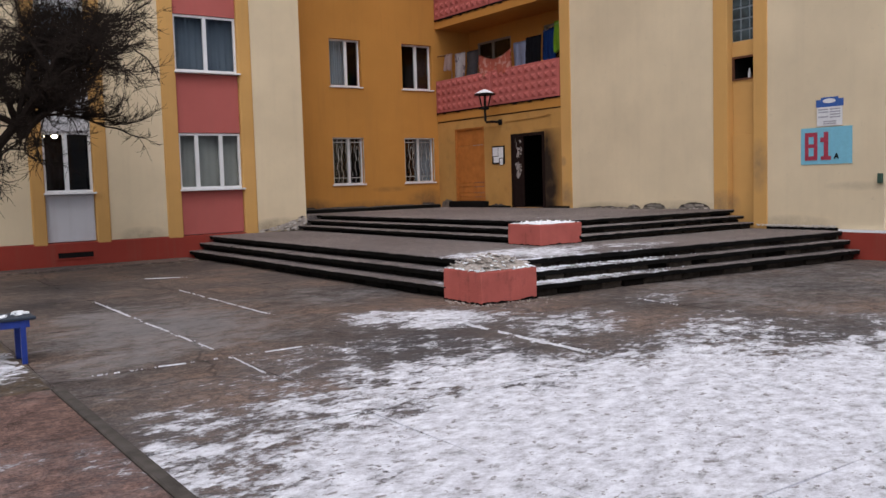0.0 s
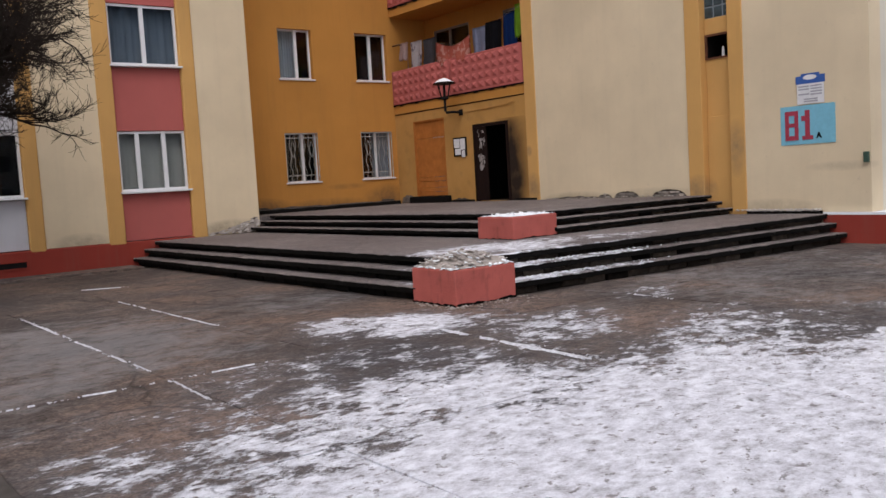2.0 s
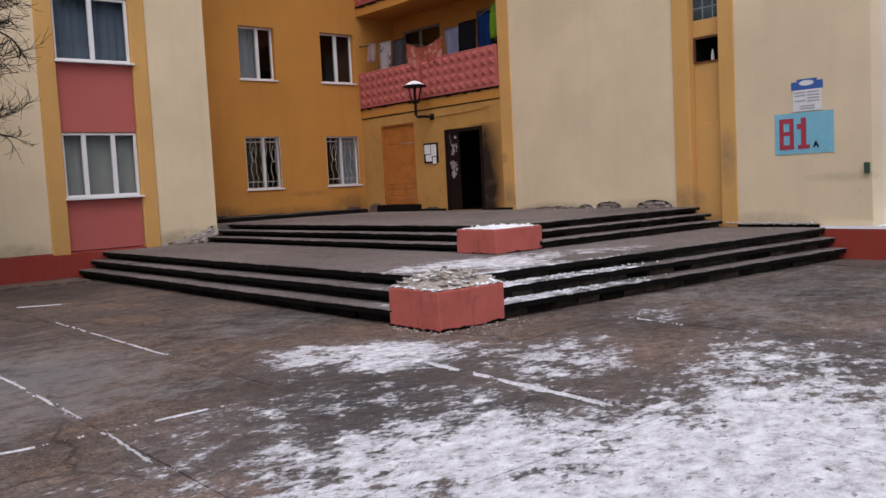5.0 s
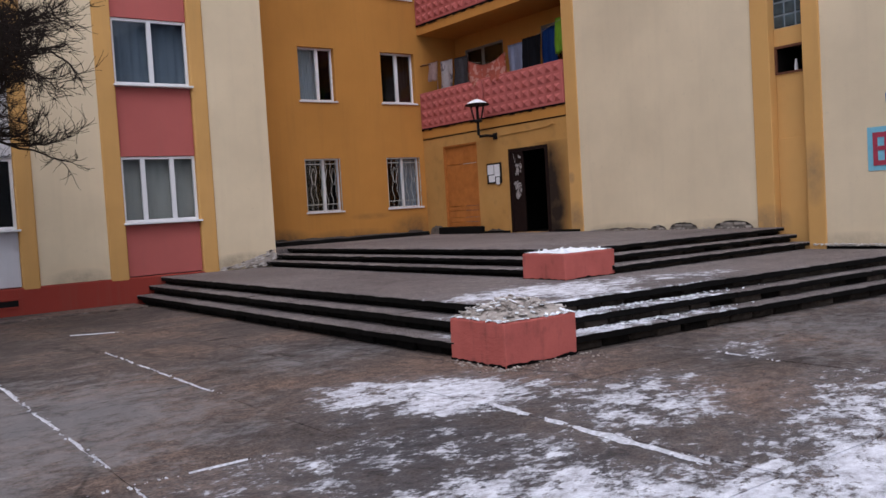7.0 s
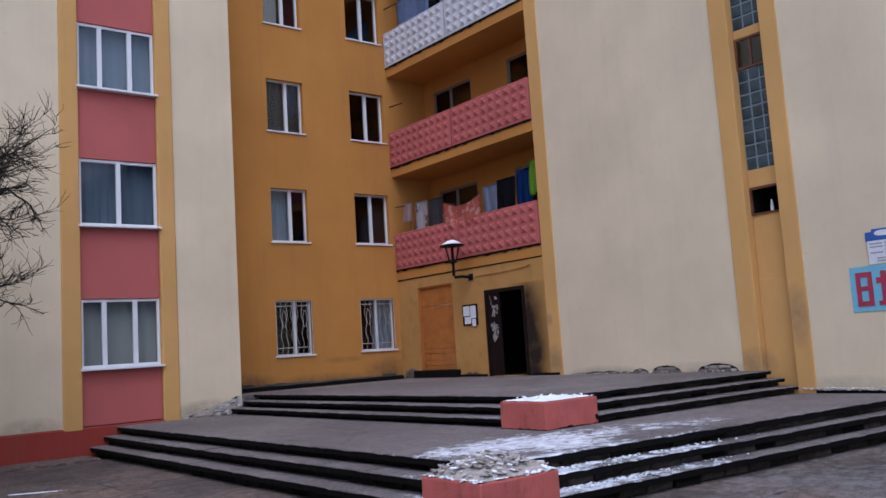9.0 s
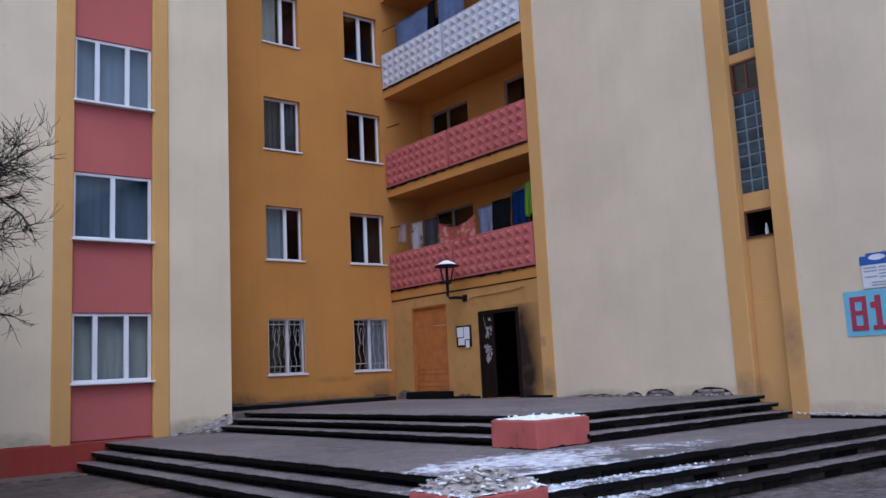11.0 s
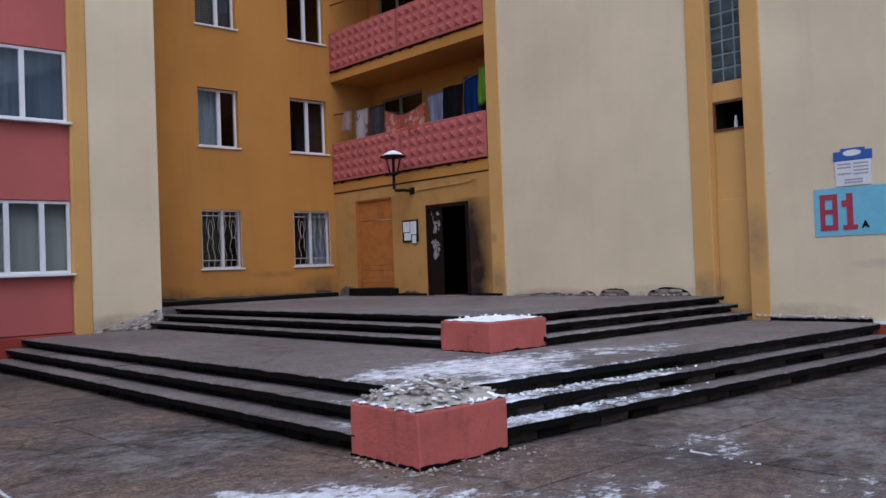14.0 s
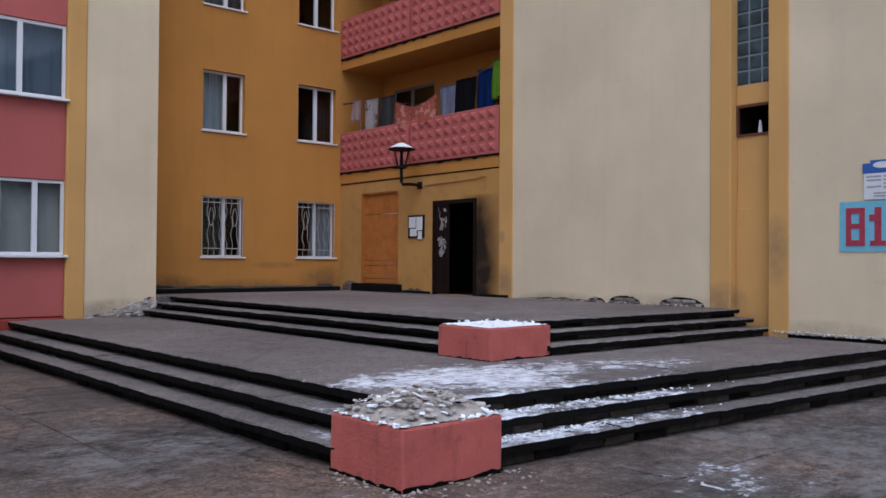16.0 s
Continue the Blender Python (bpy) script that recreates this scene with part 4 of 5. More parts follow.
# ---- planters ----
def ragged_box(x0, y0, z0, x1, y1, z1, seed, cuts=8, jag=0.007):
    bm = bevelled(x0, y0, z0, x1, y1, z1, w=0.02, seg=2)
    bmesh.ops.subdivide_edges(bm, edges=[e for e in bm.edges if e.calc_length() > 0.2], cuts=cuts, use_grid_fill=True)
    for v in bm.verts:
        d = noise.noise_vector(v.co * 4 + Vector((seed, 0, 0)))
        v.co += Vector((d.x, d.y, d.z * 0.5)) * jag
    return bm


def shard(bm, at, size, r, flat=0.14):
    n = r.randint(5, 7)
    a0 = r.uniform(0, 6.28)
    tilt = Euler((r.uniform(-.45, .45), r.uniform(-.45, .45), a0)).to_matrix()
    top, bot = [], []
    for k in range(n):
        a = 2 * math.pi * k / n
        rad = size * r.uniform(0.55, 1.0)
        p = Vector((rad * math.cos(a), rad * math.sin(a) * 0.7, size * flat))
        q = Vector((p.x * 1.05, p.y * 1.05, -size * flat))
        top.append(bm.verts.new(Vector(at) + tilt @ p))
        bot.append(bm.verts.new(Vector(at) + tilt @ q))
    bm.faces.new(top)
    bm.faces.new(bot[::-1])
    for k in range(n):
        bm.faces.new((bot[k], bot[(k + 1) % n], top[(k + 1) % n], top[k]))


def planter(x0, y0, z0, x1, y1, z1, heap, seed, label):
    p = thing("planter", ((x0 + x1) / 2, (y0 + y1) / 2, z0), label, "planter", "square planters by the steps")
    part("box", ragged_box(x0, y0, z0 - 0.02, x1, y1, z1, seed), PLANTER, p, smooth=False)
    r = random.Random(seed)
    n = 26
    bm = bmesh.new()
    g = []
    for i in range(n + 1):
        row = []
        for j in range(n + 1):
            u, v = i / n, j / n
            edge = min(u, 1 - u, v, 1 - v) * 2
            h = heap * min(1, edge * 1.25) ** 0.8 * (0.75 + 0.5 * noise.noise(Vector((u * 5, v * 5, seed)))) + 0.012 + 0.02 * abs(noise.noise(Vector((u * 14, v * 14, seed))))
            row.append(bm.verts.new((x0 + 0.015 + (x1 - x0 - 0.03) * u, y0 + 0.015 + (y1 - y0 - 0.03) * v, z1 - 0.008 + h)))
        g.append(row)
    for i in range(n):
        for j in range(n):
            bm.faces.new((g[i][j], g[i + 1][j], g[i + 1][j + 1], g[i][j + 1]))
    fill = part("fill", bm, SNOW if heap < 0.1 else RUBBLE, p, "snow cover" if heap < 0.1 else "heap of plaster rubble and snow")
    return fill, r


low_p, r = planter(7.46, 9.54, 0.0, 8.43, 10.42, 0.44, 0.165, 3, "square pink planter heaped with rubble and snow")
for q in range(230):
    bm = bmesh.new()
    u, v = r.uniform(0.05, 0.95), r.uniform(0.05, 0.95)
    e = min(u, 1 - u, v, 1 - v) * 2
    shard(bm, (7.46 + 0.97 * u, 9.54 + 0.88 * v, 0.45 + 0.165 * min(1, e * 1.25) ** 0.8 + r.uniform(-0.01, 0.02)), r.uniform(0.018, 0.065), r, r.uniform(0.06, 0.14))
    part("rubble_shard", bm, SNOW if r.random() < 0.22 else (PALESHARD if r.random() < 0.5 else RUBBLE), low_p)
up_p, r = planter(10.30, 11.58, ZM, 11.28, 12.44, 0.875, 0.03, 8, "square pink planter on the landing topped with snow")
for q in range(28):
    bm = bmesh.new()
    shard(bm, (10.3 + 0.98 * r.uniform(0.06, 0.94), 11.58 + 0.86 * r.uniform(0.06, 0.94), 0.905), r.uniform(0.02, 0.045), r)
    part("snow_lump", bm, SNOW, up_p)
lp = thing("long_planter", (17.5, 8.3, 0), "long low red planter with a snowy top at the wall corner", "planter")
lb = bmesh.new()
pts = [(15.95, 7.85), (22.0, 7.85), (22.0, YC - 0.01), (XE - 0.012, YC - 0.01), (XE - 0.012, 9.55), (15.95, 9.55)]
for z0, z1, mat, nm, g in ((-0.05, 0.5, RED, "box", 0.0), (0.497, 0.55, SNOW, "snow_cover", -0.02)):
    bm = bmesh.new()
    bot = [bm.verts.new((x, y, z0)) for x, y in pts]
    topv = [bm.verts.new((x, y, z1 + 0.01 * math.sin(x * 9 + y * 7))) for x, y in pts]
    bm.faces.new(bot[::-1])
    bm.faces.new(topv)
    for k in range(6):
        bm.faces.new((bot[k], bot[(k + 1) % 6], topv[(k + 1) % 6], topv[k]))
    part(nm, bm, mat, lp)
lb.free()

# ---- ground ----
tagged(part("ground", boxes((-300, -300, -0.4, 300, 300, -0.011)), JOINT), "dark frosty ground between the paving slabs", "ground", kind="structure")
pave = thing("pavement", (6, 8, 0), "worn wet concrete paving slabs with trodden snow", "pavement", kind="structure")
XJ = [-9.5, -6.7, -3.8, -0.95, 1.95, 3.6, 5.06, 6.36, 9.25, 12.15, 15.0, 17.9, 20.8, 23.7]
YJ = [-11, -8.2, -5.3, -2.5, 0.3, 3.1, 5.9, 8.55, 11.5, 14.4, 17.2, 20.2]
rg = random.Random(11)
for i in range(len(XJ) - 1):
    for j in range(len(YJ) - 1):
        x0, x1, y0, y1 = XJ[i], XJ[i + 1], YJ[j], YJ[j + 1]
        if y0 < 8.5 and x0 == 5.06:
            continue
        if y0 < 8.5 and x1 == 5.06:
            x1 = XJ[i + 2]
        if x0 > 7.9 and y0 > 9.7 or x1 < 1.95 and y0 > 3.0:
            continue
        bm = bmesh.new()
        k = 5
        g = [[bm.verts.new((x0 + 0.006 + (x1 - x0 - 0.012) * a / k + (rg.uniform(-.008, .008) if a in (0, k) else 0), y0 + 0.006 + (y1 - y0 - 0.012) * b / k + (rg.uniform(-.008, .008) if b in (0, k) else 0), rg.uniform(-.006, .004))) for b in range(k + 1)] for a in range(k + 1)]
        for a in range(k):
            for b in range(k):
                bm.faces.new((g[a][b], g[a + 1][b], g[a + 1][b + 1], g[a][b + 1]))
        rim = bmesh.ops.extrude_edge_only(bm, edges=[e for e in bm.edges if e.is_boundary])
        for v in rim["geom"]:
            if isinstance(v, bmesh.types.BMVert):
                v.co.z = -0.06
        bmesh.ops.recalc_face_normals(bm, faces=list(bm.faces))
        part("paving_slab", bm, PAVING, pave)
apron = bevelled(-9.5, 20.2, -0.1, 7.4, YL - 0.032, 0.035, w=0.02)
tagged(part("pavement_apron", apron, PAVING), "narrow cracked concrete apron along the red plinth", "apron", kind="structure")
red = thing("raised_slab", (0, 6, 0), "raised reddish concrete slab with a grey edge", "slab", kind="structure")
part("slab", bevelled(-3.0, 3.0, -0.1, 1.88, 8.06, 0.05, w=0.015), REDSLAB, red)
part("edge", bevelled(1.882, 3.0, -0.1, 1.975, 8.1, 0.055, w=0.01), DARKCON, red, "grey concrete kerb")
bed = bmesh.new()
n = 30
g = [[bm_v for bm_v in [bed.verts.new((-4.0 + 5.9 * i / n, 8.07 + 12.1 * j / n, 0.02 + 0.05 * noise.noise(Vector((i * 0.7, j * 0.9, 2))))) for j in range(n + 1)]] for i in range(n + 1)]
for i in range(n):
    for j in range(n):
        bed.faces.new((g[i][j], g[i + 1][j], g[i + 1][j + 1], g[i][j + 1]))
tagged(part("soil_bed", bed, paving("snowy_soil", ((0.06, 0.045, 0.03), (0.09, 0.065, 0.04), (0.12, 0.08, 0.045)), [("spot", 1.2, 9.6, 1.4, 1.6, 0.8)]), smooth=True), "bare soil bed with patches of snow", "soil", kind="structure")

# ---- bench ----
bench = thing("bench", (1.1, 9.85, 0.02), "dark blue metal bench with a snowy seat", "bench")
for k in range(4):
    part("seat_slat", bevelled(0.1, 9.62 + 0.115 * k, 0.43, 2.06, 9.62 + 0.115 * k + 0.1, 0.465, w=0.008), plain("dark_seat_paint", (0.02, 0.03, 0.05), 0.6) if k == 0 else bpy.data.materials["dark_seat_paint"], bench)
for x in (0.3, 1.94):
    for y in (9.66, 10.02):
        part("leg", bevelled(x - 0.025, y - 0.025, 0.0, x + 0.025, y + 0.025, 0.42, w=0.005), BLUEMETAL, bench)
part("apron_rail", boxes((0.2, 9.64, 0.36, 2.0, 9.68, 0.43), (0.2, 10.0, 0.36, 2.0, 10.04, 0.43), (1.92, 9.68, 0.36, 1.96, 10.0, 0.43)), BLUEMETAL, bench)
sn = bmesh.new()
rb = random.Random(2)
for q in range(60):
    shard(sn, (rb.uniform(0.15, 2.0), rb.uniform(9.65, 10.05), 0.472), rb.uniform(0.03, 0.08), rb)
part("snow_cover", sn, SNOW, bench, "patchy snow on the seat")


# ---- laundry ----
def garment(name, label, y0, y1, ztop, zbot, mat, x=XE + 0.07, sag=0.0, notch=None, category="laundry"):
    """A cloth hung over a line, with folds; two layers at the top."""
    bm = bmesh.new()
    n, m = 18, 12
    r = random.Random(int(y0 * 100))
    ph = r.uniform(0, 6)
    g = []
    for i in range(n + 1):
        u = i / n
        top = ztop - sag * math.sin(math.pi * u) * 1.0
        bot = zbot + r.uniform(-.03, .03) + (notch(u) if notch else 0)
        row = []
        for j in range(m + 1):
            v = j / m
            fold = 0.03 * (0.3 + v) * math.sin(u * 11 + ph + v * 1.5) + 0.012 * math.sin(u * 29 + ph)
            row.append(bm.verts.new((x - 0.02 + fold - 0.02 * v, y0 + (y1 - y0) * u + 0.02 * math.sin(v * 5 + ph) * v, top + (bot - top) * v)))
        g.append(row)
    for i in range(n):
        for j in range(m):
            bm.faces.new((g[i][j], g[i + 1][j], g[i + 1][j + 1], g[i][j + 1]))
    bmesh.ops.solidify(bm, geom=list(bm.faces), thickness=0.006)
    return tagged(part(name, bm, mat, smooth=True), label, category, "laundry on the loggia line")


zt = 5.5
garment("towel", "pinkish white towel hanging on a washing line", 21.95, 22.4, 5.55, 5.05, cloth("pinkish_cloth", (0.55, 0.4, 0.38)), notch=lambda u: -0.4 * (u < 0.15))
garment("shirt", "white shirt with dark print on a washing line", 21.32, 21.86, 5.5, 4.7, cloth("white_cloth", (0.62, 0.58, 0.6), (0.25, 0.22, 0.25)))
garment("cloth", "dark grey cloth hanging on a washing line", 20.65, 21.26, 5.48, 4.6, cloth("grey_cloth", (0.09, 0.085, 0.095)))
garment("blanket", "orange-pink patterned blanket sagging over the parapet", 19.12, 20.55, 5.3, 4.62, cloth("coral_cloth", (0.62, 0.17, 0.12), (0.7, 0.36, 0.3)), x=XE - 0.0, sag=0.2)
garment("towel", "lavender towel hanging on a washing line", 18.56, 19.08, 5.42, 4.6, cloth("lavender_cloth", (0.28, 0.3, 0.42)))
garment("cloth", "black cloth hanging on a washing line", 17.9, 18.58, 5.48, 4.6, cloth("black_cloth", (0.012, 0.012, 0.016)))
garment("trousers", "dark blue trousers hanging on a washing line", 17.48, 17.95, 5.6, 4.6, cloth("blue_cloth", (0.012, 0.04, 0.16)), x=XE + 0.16)
garment("towel", "lime green towel hanging on a washing line", 17.22, 17.5, 5.75, 4.95, cloth("green_cloth", (0.22, 0.42, 0.03)), x=XE + 0.14)
for zz in (5.52,):
    tagged(part("washing_line", tube(bmesh.new(), [(XE + 0.1, 17.19, 5.72), (XE + 0.1, 18.3, 5.44), (XE + 0.1, 19.8, 5.12), (XE + 0.1, 21.5, 5.47), (XE + 0.1, YY - 0.02, 5.58)], 0.004, 5), ROPE), "thin washing line across the loggia", "washing line")
garment("sheet", "light blue bed sheet hanging over the white parapet", 20.7, 22.2, 11.2, 10.2, cloth("blue_sheet", (0.24, 0.32, 0.55)), x=XE + 0.1)
garment("cloth", "black cloth hanging on the upper loggia", 20.35, 20.7, 11.25, 10.2, bpy.data.materials["black_cloth"], x=XE + 0.1)
garment("sheet", "light blue striped sheet hanging on the upper loggia", 19.2, 20.3, 11.3, 10.2, bpy.data.materials["blue_sheet"], x=XE + 0.1)

# ---- rubble at the foot of the cream wall ----
r = random.Random(21)


def fallen_patch(y, half, h, seed):
    """A hollow in the plaster with courses of rough stones showing, and a ragged lip above it."""
    rq = random.Random(seed)
    patch = thing("exposed_masonry", (XE, y, ZU), "dark rough stones where plaster has fallen from the wall foot", "masonry", "bare patches at the wall foot")
    n = 18
    back = bmesh.new()
    arch = [(y - half + 2 * half * i / n, ZU + 0.012 + (h + 0.004) * max(0.0, math.sin(math.pi * i / n)) ** 0.45 * rq.uniform(0.88, 1.06)) for i in range(n + 1)]
    back.faces.new([back.verts.new((XE - 0.005, u, z)) for u, z in arch] + [back.verts.new((XE - 0.005, u, ZU - 0.002)) for u in (y + half, y - half)])
    bmesh.ops.solidify(back, geom=list(back.faces), thickness=0.003)
    part("hollow", back, BARE, patch)
    z, row = ZU, 0
    while z < ZU + h - 0.02:
        ht = rq.uniform(0.045, 0.06)
        reach = half * (1 - ((z + ht - ZU) / (h + 0.03)) ** 2.2 * 0.75)
        u = y - reach
        while u < y + reach - 0.03:
            le = min(rq.uniform(0.12, 0.3), y + reach - u)
            st = bevelled(XE - 0.012 - rq.uniform(0, 0.018), u + 0.006, z + 0.005, XE - 0.006, u + le - 0.006, z + ht - 0.005, w=0.005)
            for v in st.verts:
                v.co += Vector((0, rq.uniform(-.006, .006), rq.uniform(-.005, .005)))
            part("stone", st, GREYSTONE, patch)
            u += le
        z += ht


for k, (y, half, h) in enumerate(((14.1, 0.34, 0.12), (12.96, 0.43, 0.13), (14.72, 0.2, 0.07))):
    fallen_patch(y, half, h, 40 + k)
foot = bmesh.new()
for q in range(150):
    y = r.uniform(9.65, 11.35)
    shard(foot, (XE - 0.02 - r.uniform(0.0, 0.03), y, ZM + 0.055 + r.uniform(-0.005, 0.03)), r.uniform(0.012, 0.04), r, 0.25)
tagged(part("plaster_crumbs", foot, PALESHARD), "pale crumbled plaster and snow along the wall foot", "rubble", kind="stuff")
for q in range(70):
    bm = bmesh.new()
    y = r.uniform(12.5, 16.7)
    shard(bm, (XE - r.uniform(0.02, 0.12), y, ZU + 0.012), r.uniform(0.015, 0.05), r)
    tagged(part("plaster_crumb", bm, RUBBLE), "crumb of fallen cream plaster on the landing", "rubble", "plaster crumbs")

# ---- tree ----
def tree(base, seed, label):
    t = thing("tree", base, label, "tree")
    r = random.Random(seed)
    trunk = bmesh.new()
    B = Vector(base)
    fork = B + Vector((1.1, 0.1, 2.95))
    tube(trunk, [B - Vector((0, 0, 0.1)), B + Vector((0.1, 0, 1.0)), B + Vector((0.4, 0.05, 2.1)), fork], 0.14, 9, 0.075)
    part("trunk", trunk, BARK, t)
    twigs = bmesh.new()

    def grow(limb, p, d, length, rad, depth, droop):
        pts = [p]
        n = 6
        for i in range(n):
            d = (d + Vector((r.uniform(-.32, .32), r.uniform(-.32, .32), r.uniform(-.3, .26) - droop))).normalized()
            pts.append(pts[-1] + d * length / n)
        tube(limb if rad > 0.012 else twigs, pts, rad, 6 if rad > 0.012 else 3, rad * 0.5)
        if depth == 0:
            return
        for q in range(7 if depth <= 2 else 6):
            i = r.randint(1, n)
            nd = (d + Vector((r.uniform(-1, 1), r.uniform(-1, 1), r.uniform(-.8, .6)))).normalized()
            grow(limb, pts[i], nd, length * r.uniform(0.45, 0.7), max(0.006, rad * 0.5), depth - 1, droop * 1.3)

    for d, le in (((0.9, -0.1, 0.75), 1.6), ((0.5, 0.3, 1.0), 2.0), ((1.0, 0.1, 1.2), 2.1), ((-0.1, 0.0, 1.0), 2.0), ((-0.4, -0.3, 1.0), 1.8), ((0.9, 0.4, 0.5), 1.5), ((0.7, -0.6, 0.95), 1.6), ((-0.8, 0.2, 0.7), 1.5), ((0.2, 0.7, 1.0), 1.7)):
        limb = bmesh.new()
        grow(limb, fork - Vector((0, 0, r.uniform(0, 0.3))), Vector(d).normalized(), le * 1.08, 0.06, 4, -0.03)
        part("branch", limb, BARK, t)
    tagged(part("crown", twigs, BARK, t), "tangle of fine dark twigs", kind="stuff")


tree((2.2, 17.5, 0.0), 5, "small bare tree with dark tangled twigs by the house")

# ---- the block across the yard, seen in the panes ----
far = thing("apartment_block", (8, -45, 0), "grey apartment block across the yard", "building")
part("wall", boxes((-30, -48, 0, 45, -44, 16)), plaster("grey_block_paint", (0.3, 0.29, 0.28)), far)
part("roof", boxes((-30.5, -48.5, 16.002, 45.5, -43.5, 16.5)), MORTAR, far)
gable = bmesh.new()
ga = [gable.verts.new(c) for c in ((20, -43.4, 16.502), (46, -43.4, 16.502), (37, -43.4, 24.0))]
gb = [gable.verts.new(c) for c in ((20, -48.6, 16.502), (46, -48.6, 16.502), (37, -48.6, 24.0))]
gable.faces.new(ga)
gable.faces.new(gb[::-1])
for q in range(3):
    gable.faces.new((ga[q], gb[q], gb[(q + 1) % 3], ga[(q + 1) % 3]))
bmesh.ops.recalc_face_normals(gable, faces=list(gable.faces))
part("gable", gable, MORTAR, far, "dark steep gable roof")
for i in range(24):
    for k in range(5):
        x, z = -28 + 3 * i, 1.6 + 2.9 * k
        part("window", boxes((x, -44.002, z, x + 1.6, -43.96, z + 1.4)), BLOCKGLASS, far)


# ---- loose snow and crumbs ----
r = random.Random(33)
clumps = bmesh.new()
for q in range(330):
    k = r.choice((0, 1))
    nx, ny, z = LOW[k]
    x = 8.5 + abs(r.gauss(0, 1.3))
    if x > 13:
        continue
    back = r.choice((0.24, 0.2, 0.12))
    shard(clumps, (x, ny - 0.062 * (x - 8.43) + back * r.uniform(0.6, 1.0), z + 0.012), r.uniform(0.006, 0.028), r, 0.2)
tagged(part("snow_clumps", clumps, SNOW), "crumbled snow lying along the steps", "snow", kind="stuff")


def joint_snow(p0, p1, width, seed, gaps=0.0):
    """A low ragged ridge of snow lying in a joint, broken here and there."""
    rj = random.Random(seed)
    bm = bmesh.new()
    a, b = Vector(p0), Vector(p1)
    n = max(8, int((b - a).length / 0.05))
    side = Vector((-(b - a).y, (b - a).x, 0)).normalized()
    rows = []
    for i in range(n + 1):
        u = i / n
        k = noise.noise(Vector((u * (b - a).length * 2.2, seed, 0.3))) + 0.5 * noise.noise(Vector((u * (b - a).length * 9, seed, 1.3)))
        w = width * max(0.12, 0.6 + 0.9 * k) * min(1, 6 * u + 0.15, 6 * (1 - u) + 0.15)
        c = a.lerp(b, u) + side * 0.02 * noise.noise(Vector((u * 12, seed, 7)))
        rows.append((None if k < gaps - 1 else [bm.verts.new(c + side * w * q + Vector((0, 0, z))) for q, z in ((-1, 0.0), (-0.5, 0.008), (0.35, 0.012), (1, 0.0))]))
    for q, w in zip(rows, rows[1:]):
        if q and w:
            for k in range(3):
                bm.faces.new((q[k], w[k], w[k + 1], q[k + 1]))
    for q in range(int(n * 0.8)):
        u = rj.random()
        shard(bm, a.lerp(b, u) + side * rj.gauss(0, width * 0.8) + Vector((0, 0, 0.005)), rj.uniform(0.006, 0.022), rj, 0.2)
    tagged(part("joint_snow", bm, OLDSNOW), "line of snow caught in a paving joint", "snow", kind="stuff")


joint_snow((3.6, 9.05, 0), (3.62, 14.2, 0), 0.02, 1.7, 0.72)
joint_snow((3.55, 7.6, 0), (3.6, 8.5, 0), 0.012, 2.9, 0.95)
joint_snow((5.05, 10.8, 0), (5.07, 14.6, 0), 0.016, 3.1, 0.98)
joint_snow((2.2, 8.57, 0), (4.6, 8.53, 0), 0.01, 4.7, 1.05)
joint_snow((6.26, 6.3, 0), (6.42, 8.6, 0), 0.06, 5.3, 0.82)
joint_snow((9.2, 7.7, 0), (9.3, 8.5, 0), 0.022, 6.1, 0.85)
joint_snow((5.2, 17.0, 0), (5.9, 16.6, 0), 0.03, 7.7, 0.95)


def flaked_corner():
    """Plaster broken away in thin layers up the corner of the wing."""
    rf = random.Random(12)
    t = thing("broken_plaster", (10.2, YL, ZM), "crumbling layers of pale plaster at the wing corner", "plaster")
    for q in range(90):
        u = rf.random() ** 0.7
        x = 9.35 + 1.24 * u
        top = 0.05 + 0.34 * u ** 1.6
        z = ZM + 0.01 + top * rf.random()
        w, h = rf.uniform(0.04, 0.13), rf.uniform(0.012, 0.035)
        bm = bmesh.new()
        m = rf.randint(5, 7)
        lean = rf.uniform(0.1, 0.45)
        loop = [(w * math.cos(2 * math.pi * k / m + 0.3) * rf.uniform(0.7, 1.1), h * math.sin(2 * math.pi * k / m + 0.3) * rf.uniform(0.7, 1.2)) for k in range(m)]
        out = YL - 0.006 - 0.03 * u * (1 - (z - ZM) / (top + 0.05)) * rf.uniform(0.4, 1.4)
        front = [bm.verts.new((min(x + a, XC + 0.012), out - 0.012, z + b + a * lean * 0.5)) for a, b in loop]
        rear = [bm.verts.new((min(x + a * 1.05, XC + 0.012), YL + 0.002, z + b * 1.1 + a * lean * 0.5)) for a, b in loop]
        bm.faces.new(front)
        for k in range(m):
            bm.faces.new((front[k], rear[k], rear[(k + 1) % m], front[(k + 1) % m]))
        bmesh.ops.recalc_face_normals(bm, faces=list(bm.faces))
        part("plaster_flake", bm, (PALESHARD, RUBBLE, BARE)[rf.choice((0, 0, 1, 1, 1, 2))], t)


flaked_corner()
crumbs = bmesh.new()
for q in range(110):
    side = r.random()
    if side < 0.55:
        x, y = r.uniform(7.3, 8.6), 9.54 - abs(r.gauss(0.0, 0.16))
    else:
        x, y = 7.46 - abs(r.gauss(0.0, 0.13)), r.uniform(9.4, 10.4)
    shard(crumbs, (x, y, 0.008), r.uniform(0.006, 0.03), r)
tagged(part("plaster_crumbs", crumbs, RUBBLE), "small pale crumbs round the planter foot", "rubble", kind="stuff")


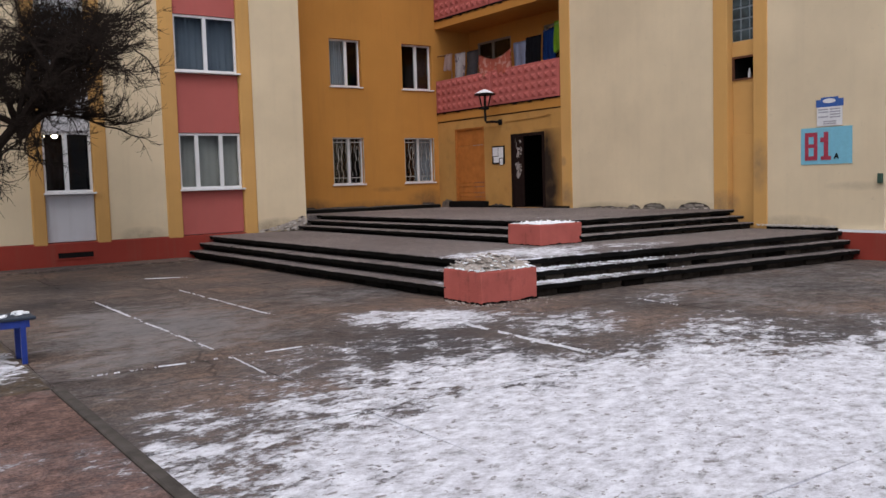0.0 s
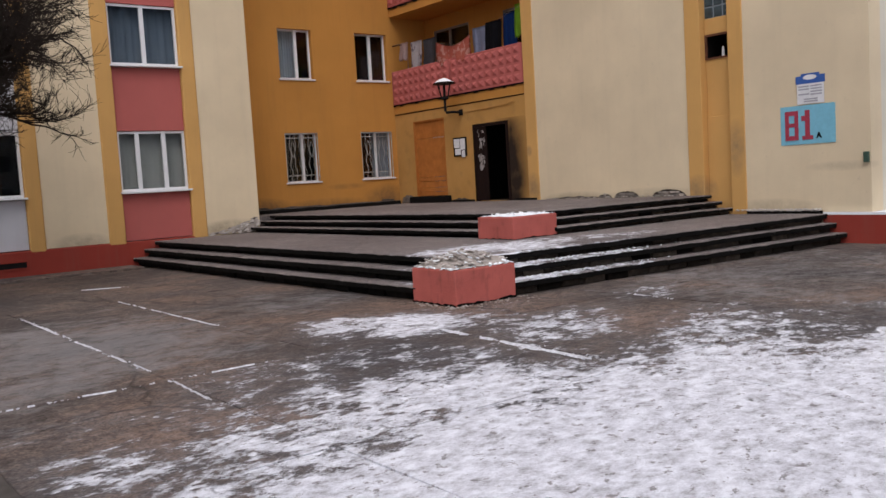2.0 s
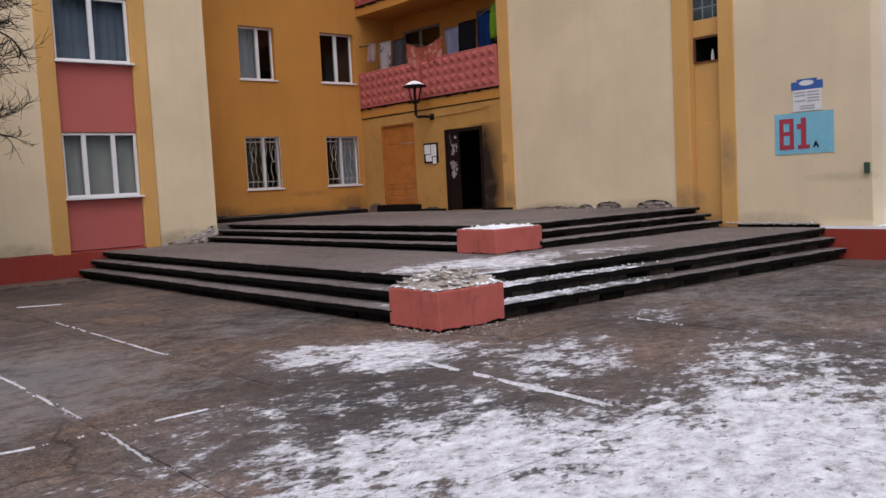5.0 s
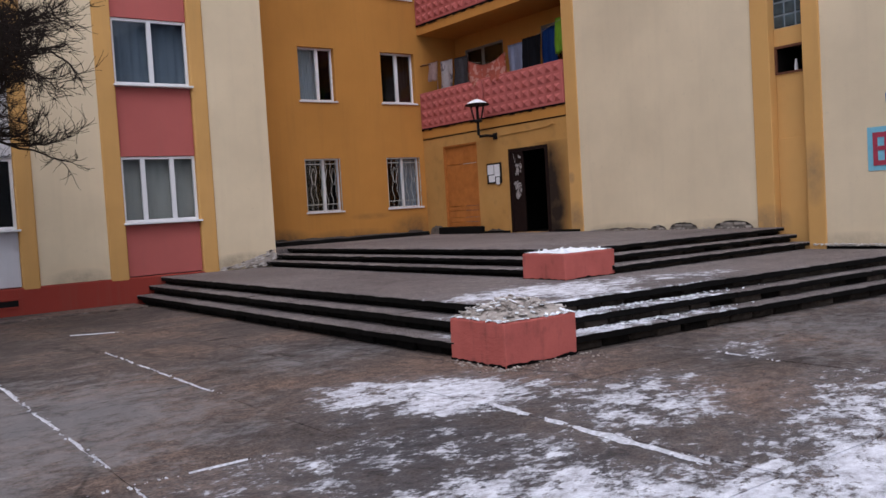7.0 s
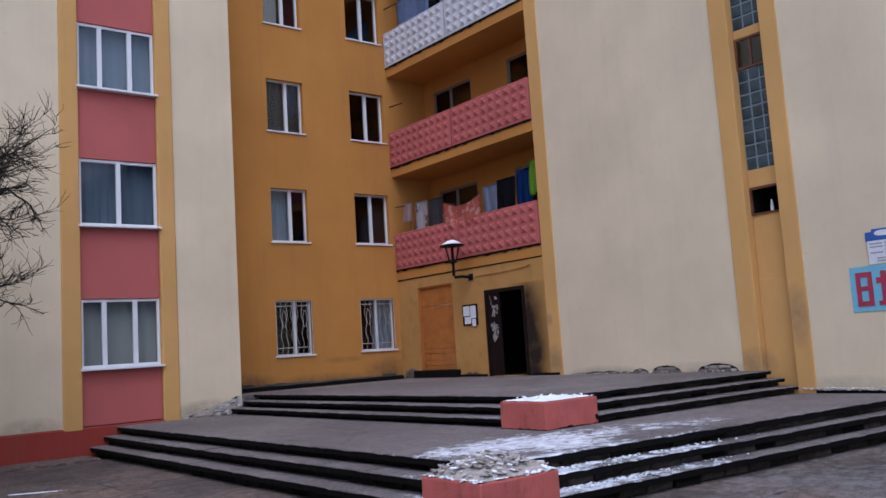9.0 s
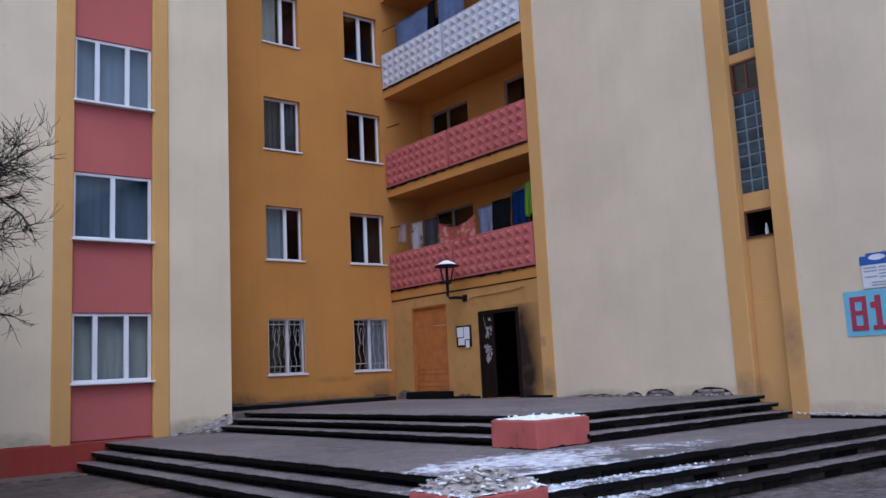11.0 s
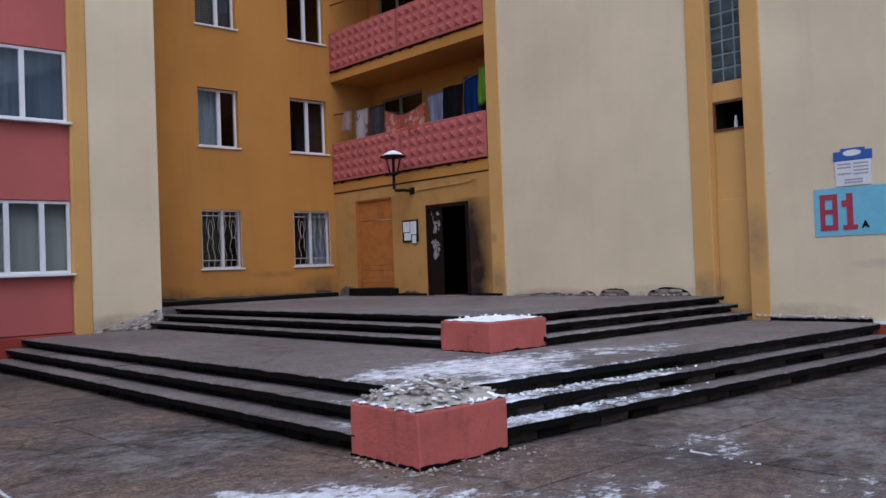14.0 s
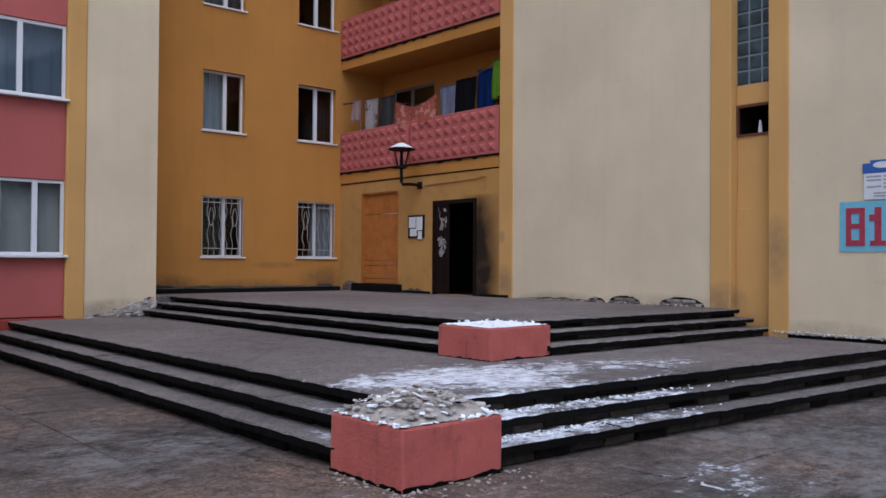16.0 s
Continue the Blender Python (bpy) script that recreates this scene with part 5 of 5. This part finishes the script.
def bare_patch(face, u, z, w, h, seed):
    """Ragged patch of bare dark masonry where plaster has come off; face: entrance x, wing y or ochre o."""
    bm = bmesh.new()
    n, m = 18, 8
    g = []
    for i in range(n + 1):
        row = []
        for j in range(m + 1):
            a, b = i / n, j / m
            e = math.sin(math.pi * a) ** 0.5
            top = h * e * (0.55 + 0.9 * abs(noise.noise(Vector((a * 4, seed, 1)))))
            d = 0.004 + 0.02 * e * math.sin(math.pi * min(1, b)) * (0.5 + noise.noise(Vector((a * 9, b * 6, seed))))
            d = max(0.003, d)
            uu, zz = u - w / 2 + w * a, z + top * b
            row.append(bm.verts.new((XE - d, uu, zz) if face == "x" else (uu, (YL if face == "y" else YY) - d, zz)))
        g.append(row)
    for i in range(n):
        for j in range(m):
            q = (g[i][j], g[i + 1][j], g[i + 1][j + 1], g[i][j + 1])
            bm.faces.new(q[::-1] if face == "x" else q)
    tagged(part("exposed_masonry", bm, BARE), "ragged patch of bare masonry at the wall foot", "masonry", kind="structure")


bare_patch("x", 22.3, ZU, 0.75, 0.4, 2)
bare_patch("x", 19.85, ZU, 0.9, 0.14, 3)
bare_patch("x", 15.7, ZU, 1.7, 0.06, 4)
for k, (u, w, h) in enumerate(((11.2, 1.1, 0.1), (12.6, 1.7, 0.045), (14.3, 1.6, 0.035), (15.6, 0.5, 0.09))):
    bare_patch("o", u, ZU + 0.1, w, h, 6 + k)
# thin near-black strips along the foot of the walls
for a, b in ((16.9, 17.7), (19.3, 20.3)):
    tagged(part("trim", boxes((XE - 0.03, a, ZU - 0.005, XE - 0.003, b, ZU + 0.05)), NEAR_BLACK), "dark strip along the wall foot", "wall foot", kind="structure")
tagged(part("trim", boxes((XE - 0.025, 9.6, ZM - 0.005, XE - 0.003, 11.4, ZM + 0.05)), NEAR_BLACK), "dark strip along the wall foot", "wall foot", kind="structure")


# ---- ceiling lamp bulbs lit in the ground floor room ----
bulb = bpy.data.materials.new("lit_bulb")
bulb.use_nodes = True
bulb.node_tree.nodes["Principled BSDF"].inputs["Emission Color"].default_value = (1.0, 0.75, 0.45, 1)
bulb.node_tree.nodes["Principled BSDF"].inputs["Emission Strength"].default_value = 14.0
cl = thing("ceiling_lamp", (4.65, 22.2, 3.3), "ceiling lamp with two lit warm bulbs inside the room", "lamp")
for dx in (-0.14, 0.14):
    bm = bmesh.new()
    bmesh.ops.create_icosphere(bm, subdivisions=2, radius=0.06, matrix=Matrix.Translation((4.65 + dx, 22.2, 2.98)) @ Matrix.Diagonal((1.2, 1, 0.8, 1)))
    part("bulb", bm, bulb, cl, "lit warm bulb", smooth=True)
part("stem", tube(bmesh.new(), [(4.65, 22.2, 3.37), (4.65, 22.2, 3.08), (4.51, 22.2, 3.02)], 0.012, 6), DARKMETAL, cl)
part("stem", tube(bmesh.new(), [(4.65, 22.2, 3.08), (4.79, 22.2, 3.02)], 0.012, 6), DARKMETAL, cl)


# ---- broken, sooty foot of the planters ----
def broken_foot(p0, p1, out, z, h, seed, parent):
    """A ragged dark strip where the paint has broken away along an edge on the ground."""
    bm = bmesh.new()
    n = 60
    a, b, o = Vector(p0), Vector(p1), Vector(out)
    lo, hi = [], []
    for i in range(n + 1):
        u = i / n
        p = a.lerp(b, u)
        t = max(0.003, h * (0.5 + 0.9 * noise.noise(Vector((u * 2.3, seed, 0.4))) + 0.55 * noise.noise(Vector((u * 13, seed, 3.3)))))
        lo.append(bm.verts.new((p.x + o.x * 0.009, p.y + o.y * 0.009, z - 0.01)))
        hi.append(bm.verts.new((p.x + o.x * 0.006, p.y + o.y * 0.006, z + t)))
    for i in range(n):
        bm.faces.new((lo[i], lo[i + 1], hi[i + 1], hi[i]))
    bmesh.ops.solidify(bm, geom=list(bm.faces), thickness=0.005)
    part("broken_foot", bm, MORTAR, parent, "dark broken foot of the planter")


lowbox, upbox = low_p.parent, up_p.parent
broken_foot((7.46, 9.54, 0), (8.43, 9.54, 0), (0, -1, 0), 0.0, 0.035, 1.3, lowbox)
broken_foot((7.46, 10.42, 0), (7.46, 9.54, 0), (-1, 0, 0), 0.0, 0.028, 2.6, lowbox)
broken_foot((10.3, 11.58, 0), (11.28, 11.58, 0), (0, -1, 0), ZM, 0.025, 3.7, upbox)
broken_foot((10.3, 12.44, 0), (10.3, 11.58, 0), (-1, 0, 0), ZM, 0.025, 4.2, upbox)
rim = bmesh.new()
rr2 = random.Random(6)
for q in range(46):
    u = rr2.random()
    at = (7.48 + 0.93 * u, 9.565, 0.452) if rr2.random() < 0.5 else (7.485, 9.56 + 0.84 * u, 0.452)
    shard(rim, at, rr2.uniform(0.02, 0.06), rr2, 0.08)
tagged(part("rim_snow", rim, SNOW, lowbox, "snow along the planter rim"), kind="stuff")
